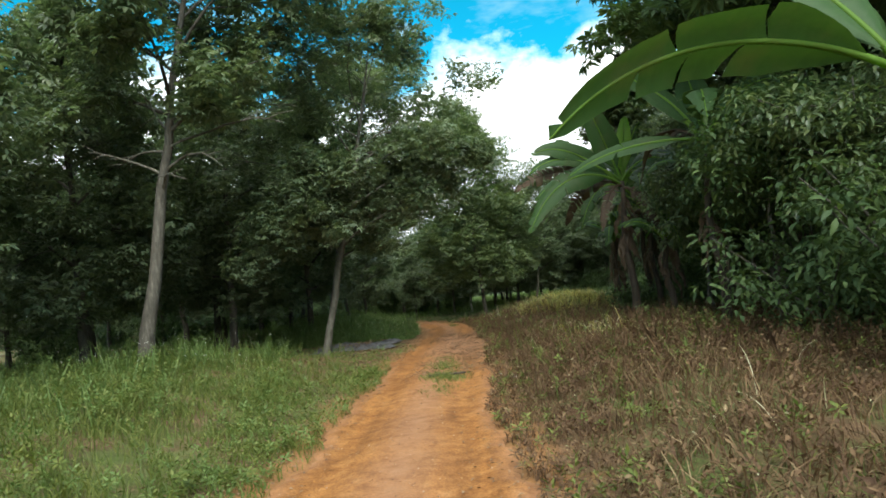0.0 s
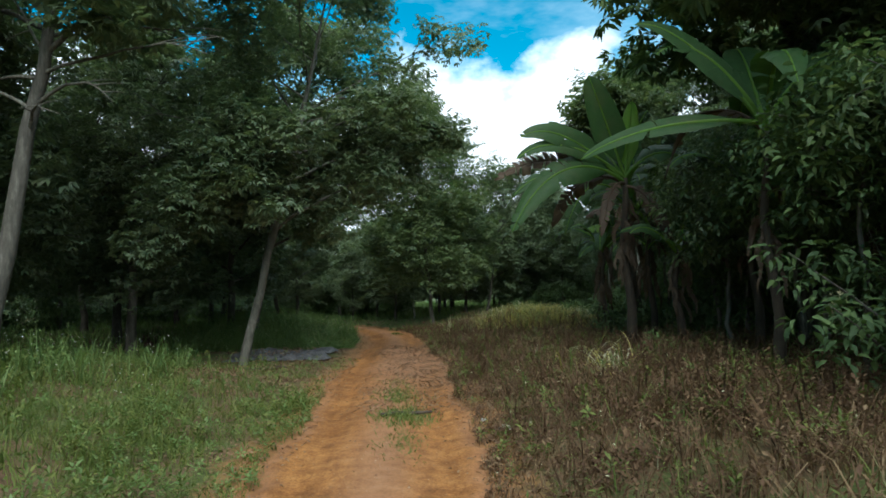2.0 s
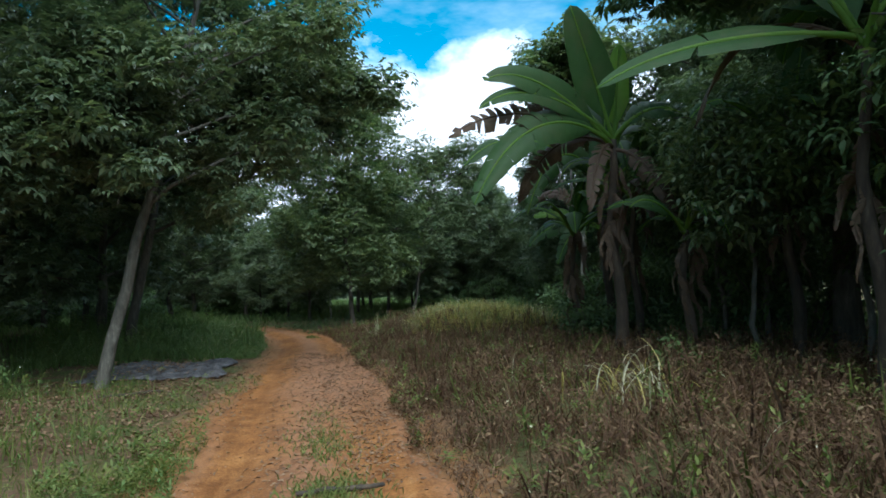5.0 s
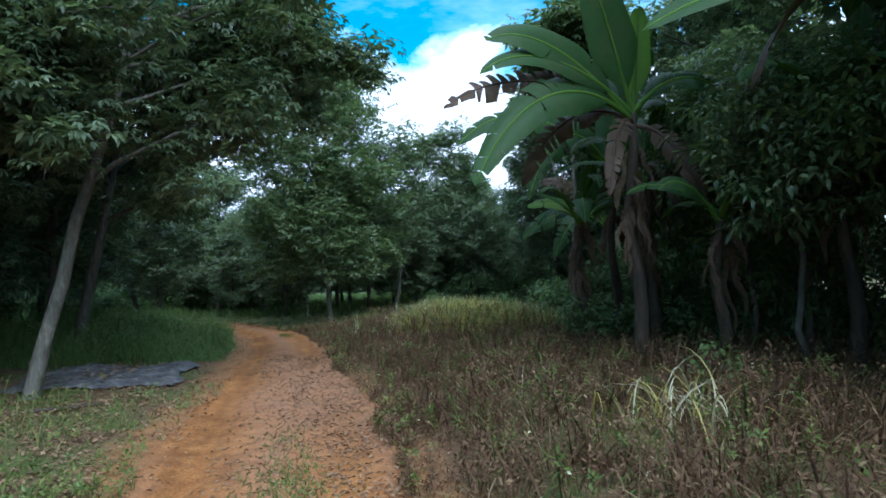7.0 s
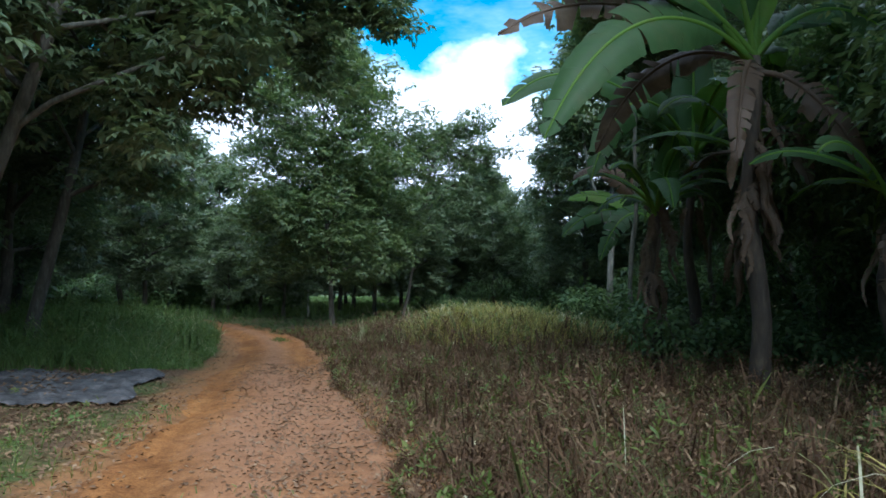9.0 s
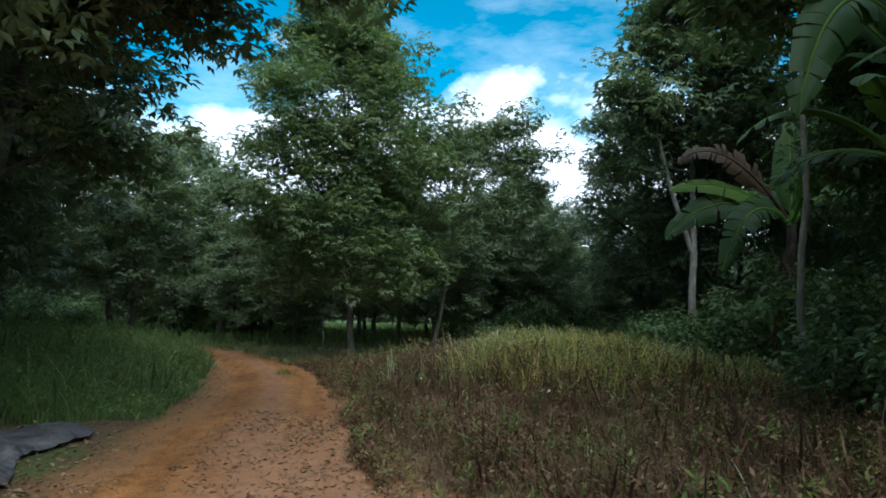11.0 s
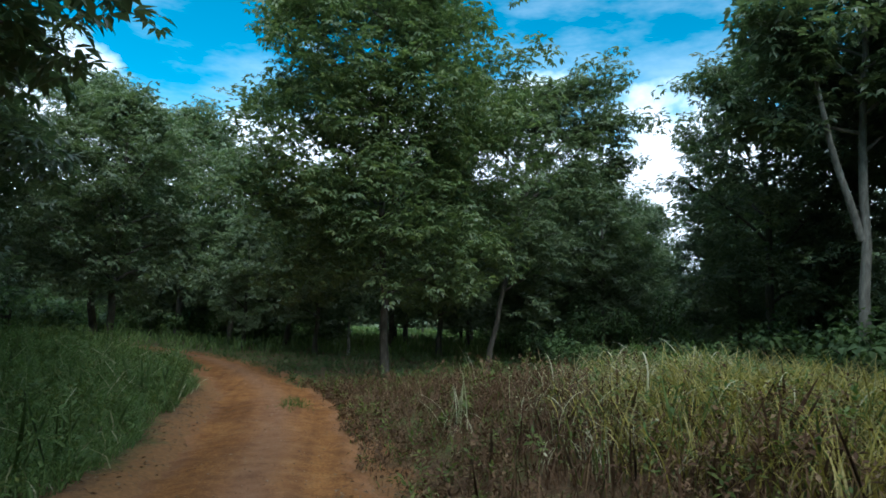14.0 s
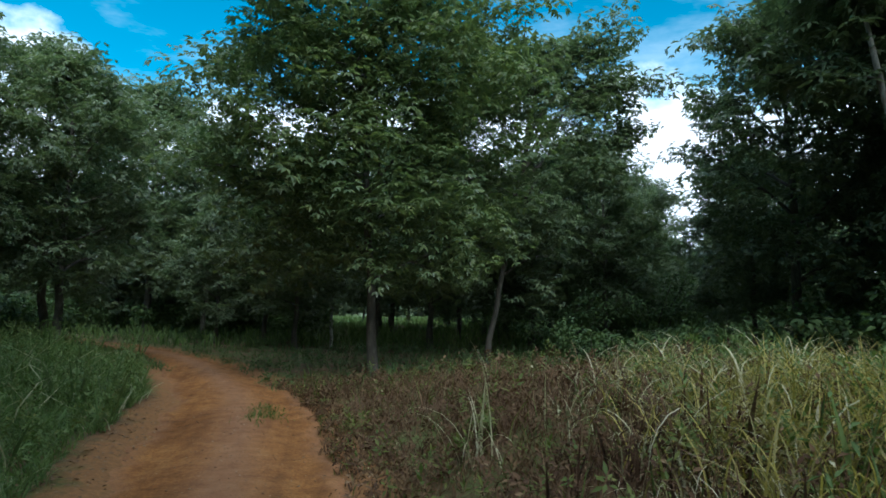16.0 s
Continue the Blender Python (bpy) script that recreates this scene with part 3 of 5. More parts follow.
bare_boughs(tree_a, 0.19, 3)
tree_b = put(rubber_tree(12, 11.5, 0.105, 3.6, 3.2, 4.6, M_LEAF, (0.25, -0.02), 0.12, count=19, dense=1.1, bark=M_BARK_PALE, fill=16, fine=True,
                         label="slender rubber tree bending over the track beside a tarpaulin"), -4.15, 21.8)
leafy_boughs(tree_b, [(6.0, 0.25, (1.9, 24.2, 6.5), 12), (6.4, 0.25, (0.4, 24.6, 5.6), 11), (5.6, 0.25, (-0.7, 24.6, 4.7), 11),
                      (5.2, 0.25, (-2.0, 24.4, 4.4), 10), (6.0, 0.25, (-2.5, 23.7, 5.6), 9), (6.6, 0.25, (-0.9, 23.6, 6.4), 10), (6.8, 0.25, (0.4, 23.8, 6.7), 10), (5.8, 0.25, (-1.6, 25.2, 5.3), 9), (4.6, 0.25, (-3.2, 19.6, 3.3), 8), (5.0, 0.25, (-3.7, 19.2, 4.6), 10),
                      (5.2, 0.25, (-4.7, 18.9, 4.2), 10), (5.6, 0.25, (-3.5, 19.2, 5.8), 10), (4.4, 0.25, (-5.2, 19.4, 3.0), 9)], M_LEAF, M_BARK_PALE, 5, 1.1)
put(rubber_tree(13, 12.6, 0.092, 2.1, 1.8, 3.6, M_LEAF_YELLOW, (-0.06, 0.0), count=30, dense=0.8, top=0.75, fine=True, fill=230,
                         label="tall full-crowned rubber tree at the bend of the dirt track"), 1.8, 38.4)
tree_d = put(rubber_tree(14, 8.6, 0.068, 2.4, 1.6, 2.7, M_LEAF, (0.17, 0.0), count=20, dense=0.5, top=0.35, fine=True, fill=30,
                         label="slim rubber tree with loose tufted top beyond the dry grass"), 4.95, 40.8)
leafy_boughs(tree_d, [(5.6, 0.17, (8.3, 40.6, 9.0), 6), (5.0, 0.17, (9.4, 40.4, 7.9), 6), (6.2, 0.17, (7.5, 40.9, 9.4), 6), (4.6, 0.17, (9.0, 41.0, 6.5), 7),
                      (5.4, 0.17, (8.6, 40.2, 7.6), 6), (4.2, 0.17, (8.2, 40.4, 5.4), 7)], M_LEAF, M_BARK, 6, 0.9)
tree_e = put(rubber_tree(15, 12.6, 0.11, 5.2, 5.4, 2.7, M_LEAF, (0.05, 0.0), count=20, dense=1.1, bark=M_BARK_LIGHT, fill=40,
                         label="pale straight rubber tree that forks above the tall grass"), 11.2, 34.0)

# its second stem, forking off to the side
child("fork", tube_mesh("fork", [Vector(p) for p in ((0.17, 0, 3.3), (0.0, 0.02, 3.9), (-0.28, 0, 4.6), (-0.55, -0.05, 5.3), (-0.75, -0.05, 6.2), (-0.9, 0.05, 7.4))],
                        [0.085, 0.08, 0.072, 0.062, 0.05, 0.03], M_BARK_LIGHT, 8, 0.06, random.Random(4)), tree_e)
put(rubber_tree(16, 12.5, 0.13, 3.5, 3.75, 3.6, M_LEAF, (0.2, 0.0), count=22, dense=0.8, fill=22,
                         label="rubber tree whose crown hangs out over the dirt track"), -5.4, 28.6)

KINDS = [rubber_tree(21, 12.0, 0.15, 2.4, 1.9, 3.7, M_LEAF, (0.02, 0.01), count=19, dense=0.85, fill=85, label=L_TREE),
         rubber_tree(22, 13.0, 0.17, 2.9, 2.2, 4.0, M_LEAF, (-0.03, 0.02), count=19, dense=0.85, fill=85, label=L_TREE),
         rubber_tree(23, 11.0, 0.13, 2.2, 1.7, 3.5, M_LEAF, (0.03, -0.02), count=19, dense=0.85, fill=85, label=L_TREE)]
FAR_KINDS = [rubber_tree(31, 12.0, 0.16, 2.4, 1.9, 4.0, M_LEAF, count=16, dense=0.8, far=True, fill=70, label=L_TREE),
             rubber_tree(32, 11.0, 0.15, 2.2, 1.7, 3.8, M_LEAF, (0.03, 0.0), count=16, dense=0.8, far=True, fill=70, label=L_TREE)]
for _k in KINDS + FAR_KINDS:
    tagged(_k, group="rubber plantation")


def plantation():
    rng = random.Random(5)
    # x, y, size, far: beside the track on its left
    spots = [(-11.6, 12.5, 1.0, 0), (-11.4, 20.5, 1.0, 0), (-14.8, 26.6, 1.0, 0), (-8.4, 25.4, 0.95, 0), (-6.6, 30.6, 0.90, 0), (-11.0, 30.5, 0.9, 0),
             (-8.4, 36.0, 0.66, 0), (-13.0, 6.0, 1.0, 0), (-16.2, 16.0, 1.0, 0), (-12.8, 36.0, 0.74, 0), (-10.4, 41.0, 0.76, 0), (-13.6, 45.0, 0.9, 0), (-10.4, 1.0, 1.0, 0),
             (-5.7, 41.4, 0.6, 0), (-7.6, 45.6, 0.74, 0), (-16.5, 39.5, 0.9, 0), (-3.2, 49.5, 0.48, 0), (-4.6, 55.0, 0.86, 0), (-7.4, 56.6, 0.95, 0), (10.8, 46.0, 0.60, 0), (9.2, 49.4, 0.60, 0), (12.0, 52.6, 0.78, 0), (14.4, 54.0, 0.62, 0)]
    # round the bend
    spots += [(4.4, 46.5, 0.68, 0), (-0.2, 46.4, 0.64, 0), (-1.6, 51.0, 0.56, 0), (8.0, 46.5, 0.52, 0), (3.0, 52.0, 0.78, 0), (6.8, 53.0, 0.58, 0)]
    # on the right, behind the tall grass
    spots += [(15.0, 37.0, 0.9, 0), (12.8, 38.8, 0.78, 0), (14.6, 43.0, 0.64, 0), (18.0, 33.0, 0.95, 0), (15.2, 29.0, 1.0, 0), (20.5, 38.5, 0.9, 0), (15.0, 24.5, 0.95, 0), (16.5, 20.0, 1.0, 0), (12.6, 16.0, 1.0, 0), (13.5, 9.0, 1.0, 0), (17.8, 46.5, 0.66, 0), (12.6, 48.0, 0.5, 0), (10.0, 52.0, 0.56, 0), (15.6, 52.0, 0.6, 0)]
    for row in range(6):
        y = 58 + row * 6
        for col in range(-9, 9):
            x = col * 4.8 + rng.uniform(-0.7, 0.7)
            u = (x - 0.5) / (y - 21)
            size = rng.uniform(0.74, 0.88)
            if row > 2 and rng.random() < 0.3 or abs(x - float(road_mid(y))) < 2.6:
                continue
            if 0.38 < u < 0.60:
                size *= 0.72
            if -0.2 < u < -0.07:
                size *= 0.62
            spots.append((x, y + rng.uniform(-0.8, 0.8), size, 1))
    for row in range(6):
        for col in range(2):
            spots.append((-20.5 - col * 5.0 + rng.uniform(-0.6, 0.6), 6 + row * 8 + rng.uniform(-1, 1), rng.uniform(0.85, 1.05), 1))
            spots.append((23.0 + col * 5.2 + rng.uniform(-0.6, 0.6), 2 + row * 8 + rng.uniform(-1, 1), rng.uniform(0.8, 1.0), 1))
    used = set()
    for x, y, size, f in spots:
        if abs(x - float(road_mid(y))) < 1.8:
            continue
        pool = FAR_KINDS if f else KINDS
        k = rng.randrange(len(pool))
        m = pose(x, y, float(land(x, y)) - 0.06, 0, 0, rng.uniform(0, 360)) @ Matrix.Scale(size, 4)
        if (f, k) in used:
            copy_thing(pool[k], m)
        else:
            used.add((f, k))
            pool[k].matrix_basis = m


plantation()


def slender(x, y, size, seed, label):
    return put(rubber_tree(seed, 8.5, 0.042, 5.2, 5.0, 1.7, M_LEAF_YELLOW, (0.03, 0.0), count=9, dense=0.8, bark=M_BARK_LIGHT, label=label, name="young_tree"), x, y, 0, size)


slender(6.7, 24.2, 0.95, 51, "thin pale young tree beside the bananas")
slender(8.4, 16.4, 1.0, 53, "thin pale young tree among dark shrubs")
# two broad-leaved trees over the bananas
SPRAYS_KEEP = list(SPRAYS)
SPRAYS[:] = [spray_template(s, 8, 0.34, 0.10, 0.16) for s in (7, 8, 9)]
for _s, _x, _y in ((61, 8.7, 17.4), (62, 8.0, 10.4)):
    put(rubber_tree(_s, 12.0, 0.2, 5.8, 5.4, 4.0, M_LEAF_DARK, count=22, dense=0.9 if _y > 15 else 0.75, top=0.7, name="mango_tree",
                    label="dark broad-crowned tree with drooping leaves above the bananas"), _x, _y)
SPRAYS[:] = SPRAYS_KEEP




def far_woods():
    """The edge of the woods, all round, beyond the last rows of trees."""
    nr, rng = np.random.default_rng(77), random.Random(77)
    places = []
    for k in range(7000):
        a = rng.uniform(0, 2 * math.pi)
        r = 106 + rng.uniform(0, 10)
        top = 7.5 + 1.8 * math.sin(a * 23) + 1.2 * math.sin(a * 57 + 1) + 0.6 * math.sin(a * 131)
        places.append((r * math.sin(a), 25 + r * math.cos(a), rng.uniform(0.0, 1.0) ** 1.3 * top))
    big = [spray_template(s, 6, 1.1, 0.55, 0.8) for s in (14, 15)]
    ob = new("far_woods", leaf_cloud("far_woods", places, M_LEAF, nr, big, 0.9, 1.6))
    return tagged(ob, "far dark green edge of the woods", "woods", kind="stuff")


far_woods()


# ---- bananas ----
def banana_leaf(seed, tip, arch, width, face=30.0, torn=0.4, stalk=0.16):
    """One leaf from the origin to tip, arching up on the way: its rib, and two halves of strips, torn here and there.
    face: degrees by which the upper side turns from the sky towards the track."""
    rng = random.Random(seed)
    n = 22
    tip = Vector(tip)
    c1, c2 = tip * 0.3 + Vector((0, 0, arch * 0.75)), tip * 0.72 + Vector((0, 0, arch))
    pts = []
    for i in range(n + 1):
        f = i / n
        pts.append(c1 * 3 * f * (1 - f) ** 2 + c2 * 3 * f * f * (1 - f) + tip * f ** 3)
    length = sum((pts[i + 1] - pts[i]).length for i in range(n))
    rib = tube(pts, [0.04 * (1 - 0.85 * i / n) + 0.004 for i in range(n + 1)], 6)
    up0 = Vector((-0.35 * math.sin(radians(face)), -math.sin(radians(face)), math.cos(radians(face))))
    vs, qs = [], []

    def half_width(f):
        g = max(0.0, (f - stalk) / (1 - stalk))
        return width * 0.5 * (min(1.0, g * 4.0) ** 0.6) * (max(0.0, 1 - g ** 2.2) ** 0.6) + 0.004
    frames = []
    for i in range(n + 1):
        d = (pts[min(n, i + 1)] - pts[max(0, i - 1)]).normalized()
        across = d.cross(up0)
        across = across.normalized() if across.length > 0.05 else Vector((1, 0, 0))
        frames.append((d, across, across.cross(d)))
    for side in (-1, 1):
        shift, cut, wavy = 0.0, 0.0, 0.0
        for i in range(n):
            f0, f1 = i / n, (i + 1) / n
            if f1 <= stalk:
                continue
            cut = 0.0
            if rng.random() < torn * 0.6:
                cut = rng.uniform(0.25, 0.8)
                shift = rng.uniform(-0.55, 0.25) * torn
            trim = 1.0 - (rng.uniform(0, 0.22) * torn if torn > 0.25 else 0.0)
            o = len(vs)
            for m, f, inset in ((i, f0, cut), (i + 1, f1, 0.0)):
                d, across, up = frames[m]
                w = half_width(f) * trim
                for c, lift in ((0.0, 0.0), (0.3, 0.10), (0.65, 0.11), (1.0, 0.02 * math.sin(m * 2.1 + side))):
                    sweep = d * (c * w * 0.25 + inset * c * (length / n) * 0.9)
                    vs.append(tuple(pts[m] + across * side * c * w + up * (lift * w + shift * c * c * w) + sweep - Vector((0, 0, abs(shift) * c * w * 0.5))))
            for k in range(3):
                quad = (o + k, o + k + 1, o + 5 + k, o + 4 + k)
                qs.append(quad if side > 0 else quad[::-1])
    return rib, np.array(vs), np.array(qs)


def banana(x, y, stem, leaves, label, girth=0.13, skirt=5, seed=0):
    """leaves: (tip from the stem's top, arch, width, face, torn, kind); kind g, y or d."""
    rng = random.Random(seed)
    root = tagged(new("banana_plant"), label, "banana plant", group="bananas beside the track")
    n = 9
    pts = [Vector((0.05 * math.sin(i), 0.04 * math.cos(i * 1.3), stem * i / (n - 1) - (0.2 if i == 0 else 0))) for i in range(n)]
    child("pseudostem", tube_mesh("pseudostem", pts, [girth * (1.15 - 0.6 * i / (n - 1)) for i in range(n)], M_STEM, 10, 0.09, rng), root)
    for k, (tip, arch, wd, face, torn, kind) in enumerate(leaves):
        rib, v, q = banana_leaf(seed * 50 + k, tip, arch, wd, face, torn)
        mat = {"g": M_BANANA, "y": M_BANANA_YOUNG, "d": M_BANANA_DRY}[kind]
        words = {"g": "", "y": "bright young leaf", "d": "brown withered leaf"}[kind]
        leaf = child("leaf", np_mesh("leaf", v, [q], mat, True), root, words)
        leaf.location = pts[-1] - Vector((0, 0, 0.05 * (k % 5)))
        child("midrib", np_mesh("midrib", rib[0], [rib[1], rib[2]], M_BANANA_YOUNG if kind != "d" else M_BANANA_DRY, True), leaf)
    for k in range(skirt):
        a = rng.uniform(0, 6.28)
        rib, v, q = banana_leaf(seed * 50 + 30 + k, (math.cos(a) * rng.uniform(0.2, 0.42), math.sin(a) * rng.uniform(0.2, 0.42), -rng.uniform(0.5, 1.35)), 0.35, rng.uniform(0.08, 0.17), 80, 1.0)
        v = v + 0.028 * np.stack([np.sin(v[:, 2] * 11 + k + v[:, 1] * 9), np.sin(v[:, 2] * 9 + 2 * k + v[:, 0] * 8), 0.6 * np.sin(v[:, 0] * 23 + k)], 1)
        leaf = child("dead_leaf", np_mesh("dead_leaf", v, [q], M_BANANA_DRY, True), root, "dead brown leaf hanging along the stem")
        leaf.location = pts[rng.randint(5, n - 1)]
    root.location = (x, y, float(land(x, y)) - 0.05)
    return root


banana(5.5, 19.2, 4.1, [
    ((-0.85, -0.3, 2.4), 0.1, 0.80, 88, 0.1, "g"), ((0.4, 0.3, 2.0), 0.1, 0.5, 80, 0.1, "y"), ((0.9, 0.6, 1.9), 0.4, 0.4, 70, 0.9, "g"),
    ((-2.5, -0.2, 1.15), 0.75, 0.72, 66, 0.15, "g"), ((-2.15, 0.4, 1.5), 0.8, 0.42, 60, 0.9, "g"), ((-2.65, -0.3, 0.45), 0.8, 0.5, 58, 0.2, "g"),
    ((-3.1, 0.2, 0.1), 0.75, 0.6, 60, 1.0, "d"), ((-2.85, -0.5, -1.15), 1.35, 0.85, 62, 0.35, "g"), ((-1.6, 0.9, -0.9), 1.0, 0.6, 50, 0.8, "d"),
    ((1.5, 1.5, 0.4), 0.7, 0.62, 25, 0.2, "g"), ((1.8, -0.6, -0.5), 1.2, 0.7, 50, 0.5, "g"), ((2.3, 0.8, 0.3), 1.0, 0.7, 40, 0.4, "g"),
    ((-0.5, 2.2, 0.8), 1.0, 0.7, 10, 0.3, "g"), ((-0.9, -0.8, -1.3), 0.7, 0.4, 60, 0.9, "d"), ((0.7, -0.9, -1.5), 0.6, 0.45, 70, 0.9, "d")],
    "tall banana plant with torn leaves, its dead leaves hanging", girth=0.11, seed=1, skirt=16)


def young_banana(x, y, stem, seed, label, size=1.0, skirt=8):
    """A banana plant with leaves spread all round, the lowest of them withered."""
    rng = random.Random(seed)
    leaves = []
    for k in range(9):
        a, up = k * 2.4 + rng.uniform(-0.3, 0.3), rng.uniform(-0.7, 0.9)
        reach = rng.uniform(1.5, 2.2) * size
        kind = "d" if up < -0.45 else "g"
        leaves.append(((math.cos(a) * reach, math.sin(a) * reach, up * size), rng.uniform(0.5, 1.1) * size, rng.uniform(0.45, 0.66) * size, rng.uniform(5, 45), rng.uniform(0.15, 0.7), kind))
    leaves.append(((0.2, -0.2, 1.7 * size), 0.1, 0.55 * size, 85, 0.1, "g"))
    return banana(x, y, stem, leaves, label, girth=0.09, skirt=skirt, seed=seed)


young_banana(6.6, 20.6, 3.3, 11, "banana plant in a crowded clump, brown leaves hanging along it", 0.9, 14)
young_banana(5.7, 21.7, 2.7, 12, "smaller banana plant in a crowded clump behind the taller one", 0.75, 12)
young_banana(7.3, 16.9, 3.5, 13, "banana plant with spreading leaves among dark shrubs", 1.0, 8)
young_banana(7.9, 14.2, 3.2, 14, "banana plant with spreading leaves over low trees", 1.0, 6)
young_banana(6.2, 18.1, 2.4, 15, "short banana sucker with withered leaves beside the tall plant", 0.6, 7)
banana(6.0, 14.1, 4.1, [
    ((-2.75, 1.0, -0.33), 0.42, 0.43, 55, 0.1, "g"), ((-1.6, 0.3, 1.3), 0.8, 0.6, 45, 0.3, "g"), ((-1.9, 0.4, 1.9), 0.6, 0.6, 40, 0.2, "g"), ((-0.6, -1.8, 0.2), 1.2, 0.75, 20, 0.3, "g"),
    ((0.3, 1.3, 1.9), 0.5, 0.8, 40, 0.1, "g"), ((2.2, 0.2, 0.9), 0.9, 0.75, 45, 0.3, "g"), ((2.2, -0.8, -0.3), 1.3, 0.75, 50, 0.4, "g"), ((0.8, 2.2, 0.6), 1.0, 0.7, 0, 0.3, "g"), ((-0.9, 1.9, -0.4), 1.2, 0.7, 20, 0.6, "d")],
    "banana plant with broad arching leaves among dark shrubs", girth=0.085, seed=2)
banana(5.3, 6.9, 3.1, [
    ((-3.75, -0.7, -0.35), 0.95, 0.85, -35, 0.2, "g"), ((-1.2, 0.9, 1.9), 0.5, 0.7, 40, 0.2, "g"), ((-0.3, 2.0, 1.4), 0.9, 0.7, 20, 0.2, "g"),
    ((1.2, 0.5, 1.3), 0.6, 0.9, 60, 0.1, "g"), ((2.2, 0.0, 1.0), 0.9, 0.8, 50, 0.2, "g"), ((0.8, -2.0, 0.8), 1.1, 0.8, 0, 0.3, "g"), ((1.6, 1.6, 0.0), 1.2, 0.8, 30, 0.3, "g")],
    "banana plant with one broad leaf arching over the verge", seed=3)
banana(9.2, 27.4, 3.1, [
    ((-2.3, 0.3, 0.5), 0.5, 0.72, 35, 0.3, "y"), ((-2.6, 0.0, -0.4), 0.8, 0.72, 55, 0.5, "g"), ((-2.2, 0.2, 1.1), 1.0, 0.6, 60, 0.7, "d"), ((-1.9, -0.6, -0.9), 1.1, 0.7, 55, 0.6, "g"),
    ((0.2, 0.2, 2.2), 0.1, 0.7, 85, 0.1, "g"), ((1.9, 0.6, 0.8), 0.9, 0.7, 40, 0.3, "g"), ((2.1, -0.5, -0.2), 1.2, 0.7, 50, 0.4, "g"), ((-0.4, -2.0, 0.3), 1.0, 0.7, 20, 0.4, "g"), ((0.4, 2.0, 0.5), 1.0, 0.7, 10, 0.3, "g")],
    "banana plant with ragged leaves at the edge of the tall grass", seed=4)
banana(6.9, 22.5, 3.7, [
    ((-3.6, -0.5, 0.45), 1.3, 0.78, 50, 0.4, "g"), ((-2.2, -0.6, -0.6), 1.7, 0.78, 65, 0.5, "g"), ((-2.0, 0.6, 1.4), 0.8, 0.75, 45, 0.3, "g"), ((-0.6, -2.3, 0.2), 1.3, 0.75, 20, 0.4, "g"),
    ((0.2, 0.2, 2.4), 0.1, 0.8, 85, 0.1, "g"), ((2.3, 0.2, 0.9), 1.0, 0.75, 45, 0.4, "g"), ((2.0, -0.9, -0.3), 1.3, 0.75, 50, 0.4, "g"), ((0.6, 2.1, 0.6), 1.0, 0.7, 10, 0.3, "g")],
    "banana plant with drooping torn leaves, crowded by shrubs", girth=0.1, seed=5, skirt=4)


# ---- shrubs and understorey ----
def big_spray(seed, leaves, ln, wd):
    rng = random.Random(seed)
    vs, fs = [], []
    for i in range(leaves):
        a = i * 2.4 + rng.uniform(-0.4, 0.4)
        w = Vector((math.cos(a), math.sin(a), rng.uniform(-0.7, 0.35)))
        v, f = leaflet(w * 0.12, w, ln * rng.uniform(0.7, 1.15), wd * rng.uniform(0.8, 1.2), 0.12, 0.35)
        fs += [tuple(j + len(vs) for j in t) for t in f]
        vs += v
    return np.array(vs), np.array(fs)


BIG = [big_spray(s, 9, 0.16, 0.06) for s in (1, 2, 3)]
SMALL = [big_spray(s, 7, 0.20, 0.10) for s in (4, 5, 6)]


def shrub(seed, height, reach, sprays, mat, label, dense=1.0, name="shrub"):
    rng, nr = random.Random(seed), np.random.default_rng(seed)
    root = tagged(new(name), label, "shrub")
    places = []
    for k in range(9):
        pts = limb_line((rng.uniform(-0.25, 0.25), rng.uniform(-0.25, 0.25), -0.1), k * 2.4, rng.uniform(0.75, 1.35), height * rng.uniform(0.75, 1.1), rng, 7, 0.05)
        for j, p in enumerate(pts):
            s = reach / max(0.4, height * 0.5)
            pts[j] = Vector((p.x * s, p.y * s, p.z))
        child("stem", tube_mesh("stem", pts, [0.03 * (1 - j / 8) for j in range(7)], M_BARK, 6), root)
        for j in range(int(26 * dense)):
            u = rng.uniform(0.25, 1.0) * 5.99
            c = pts[int(u)].lerp(pts[int(u) + 1], u - int(u))
            places.append(tuple(c + Vector((rng.gauss(0, 0.25), rng.gauss(0, 0.25), rng.gauss(0, 0.22)))))
    child("foliage", leaf_cloud("foliage", places, mat, nr, sprays, 0.8, 1.3), root)
    return root


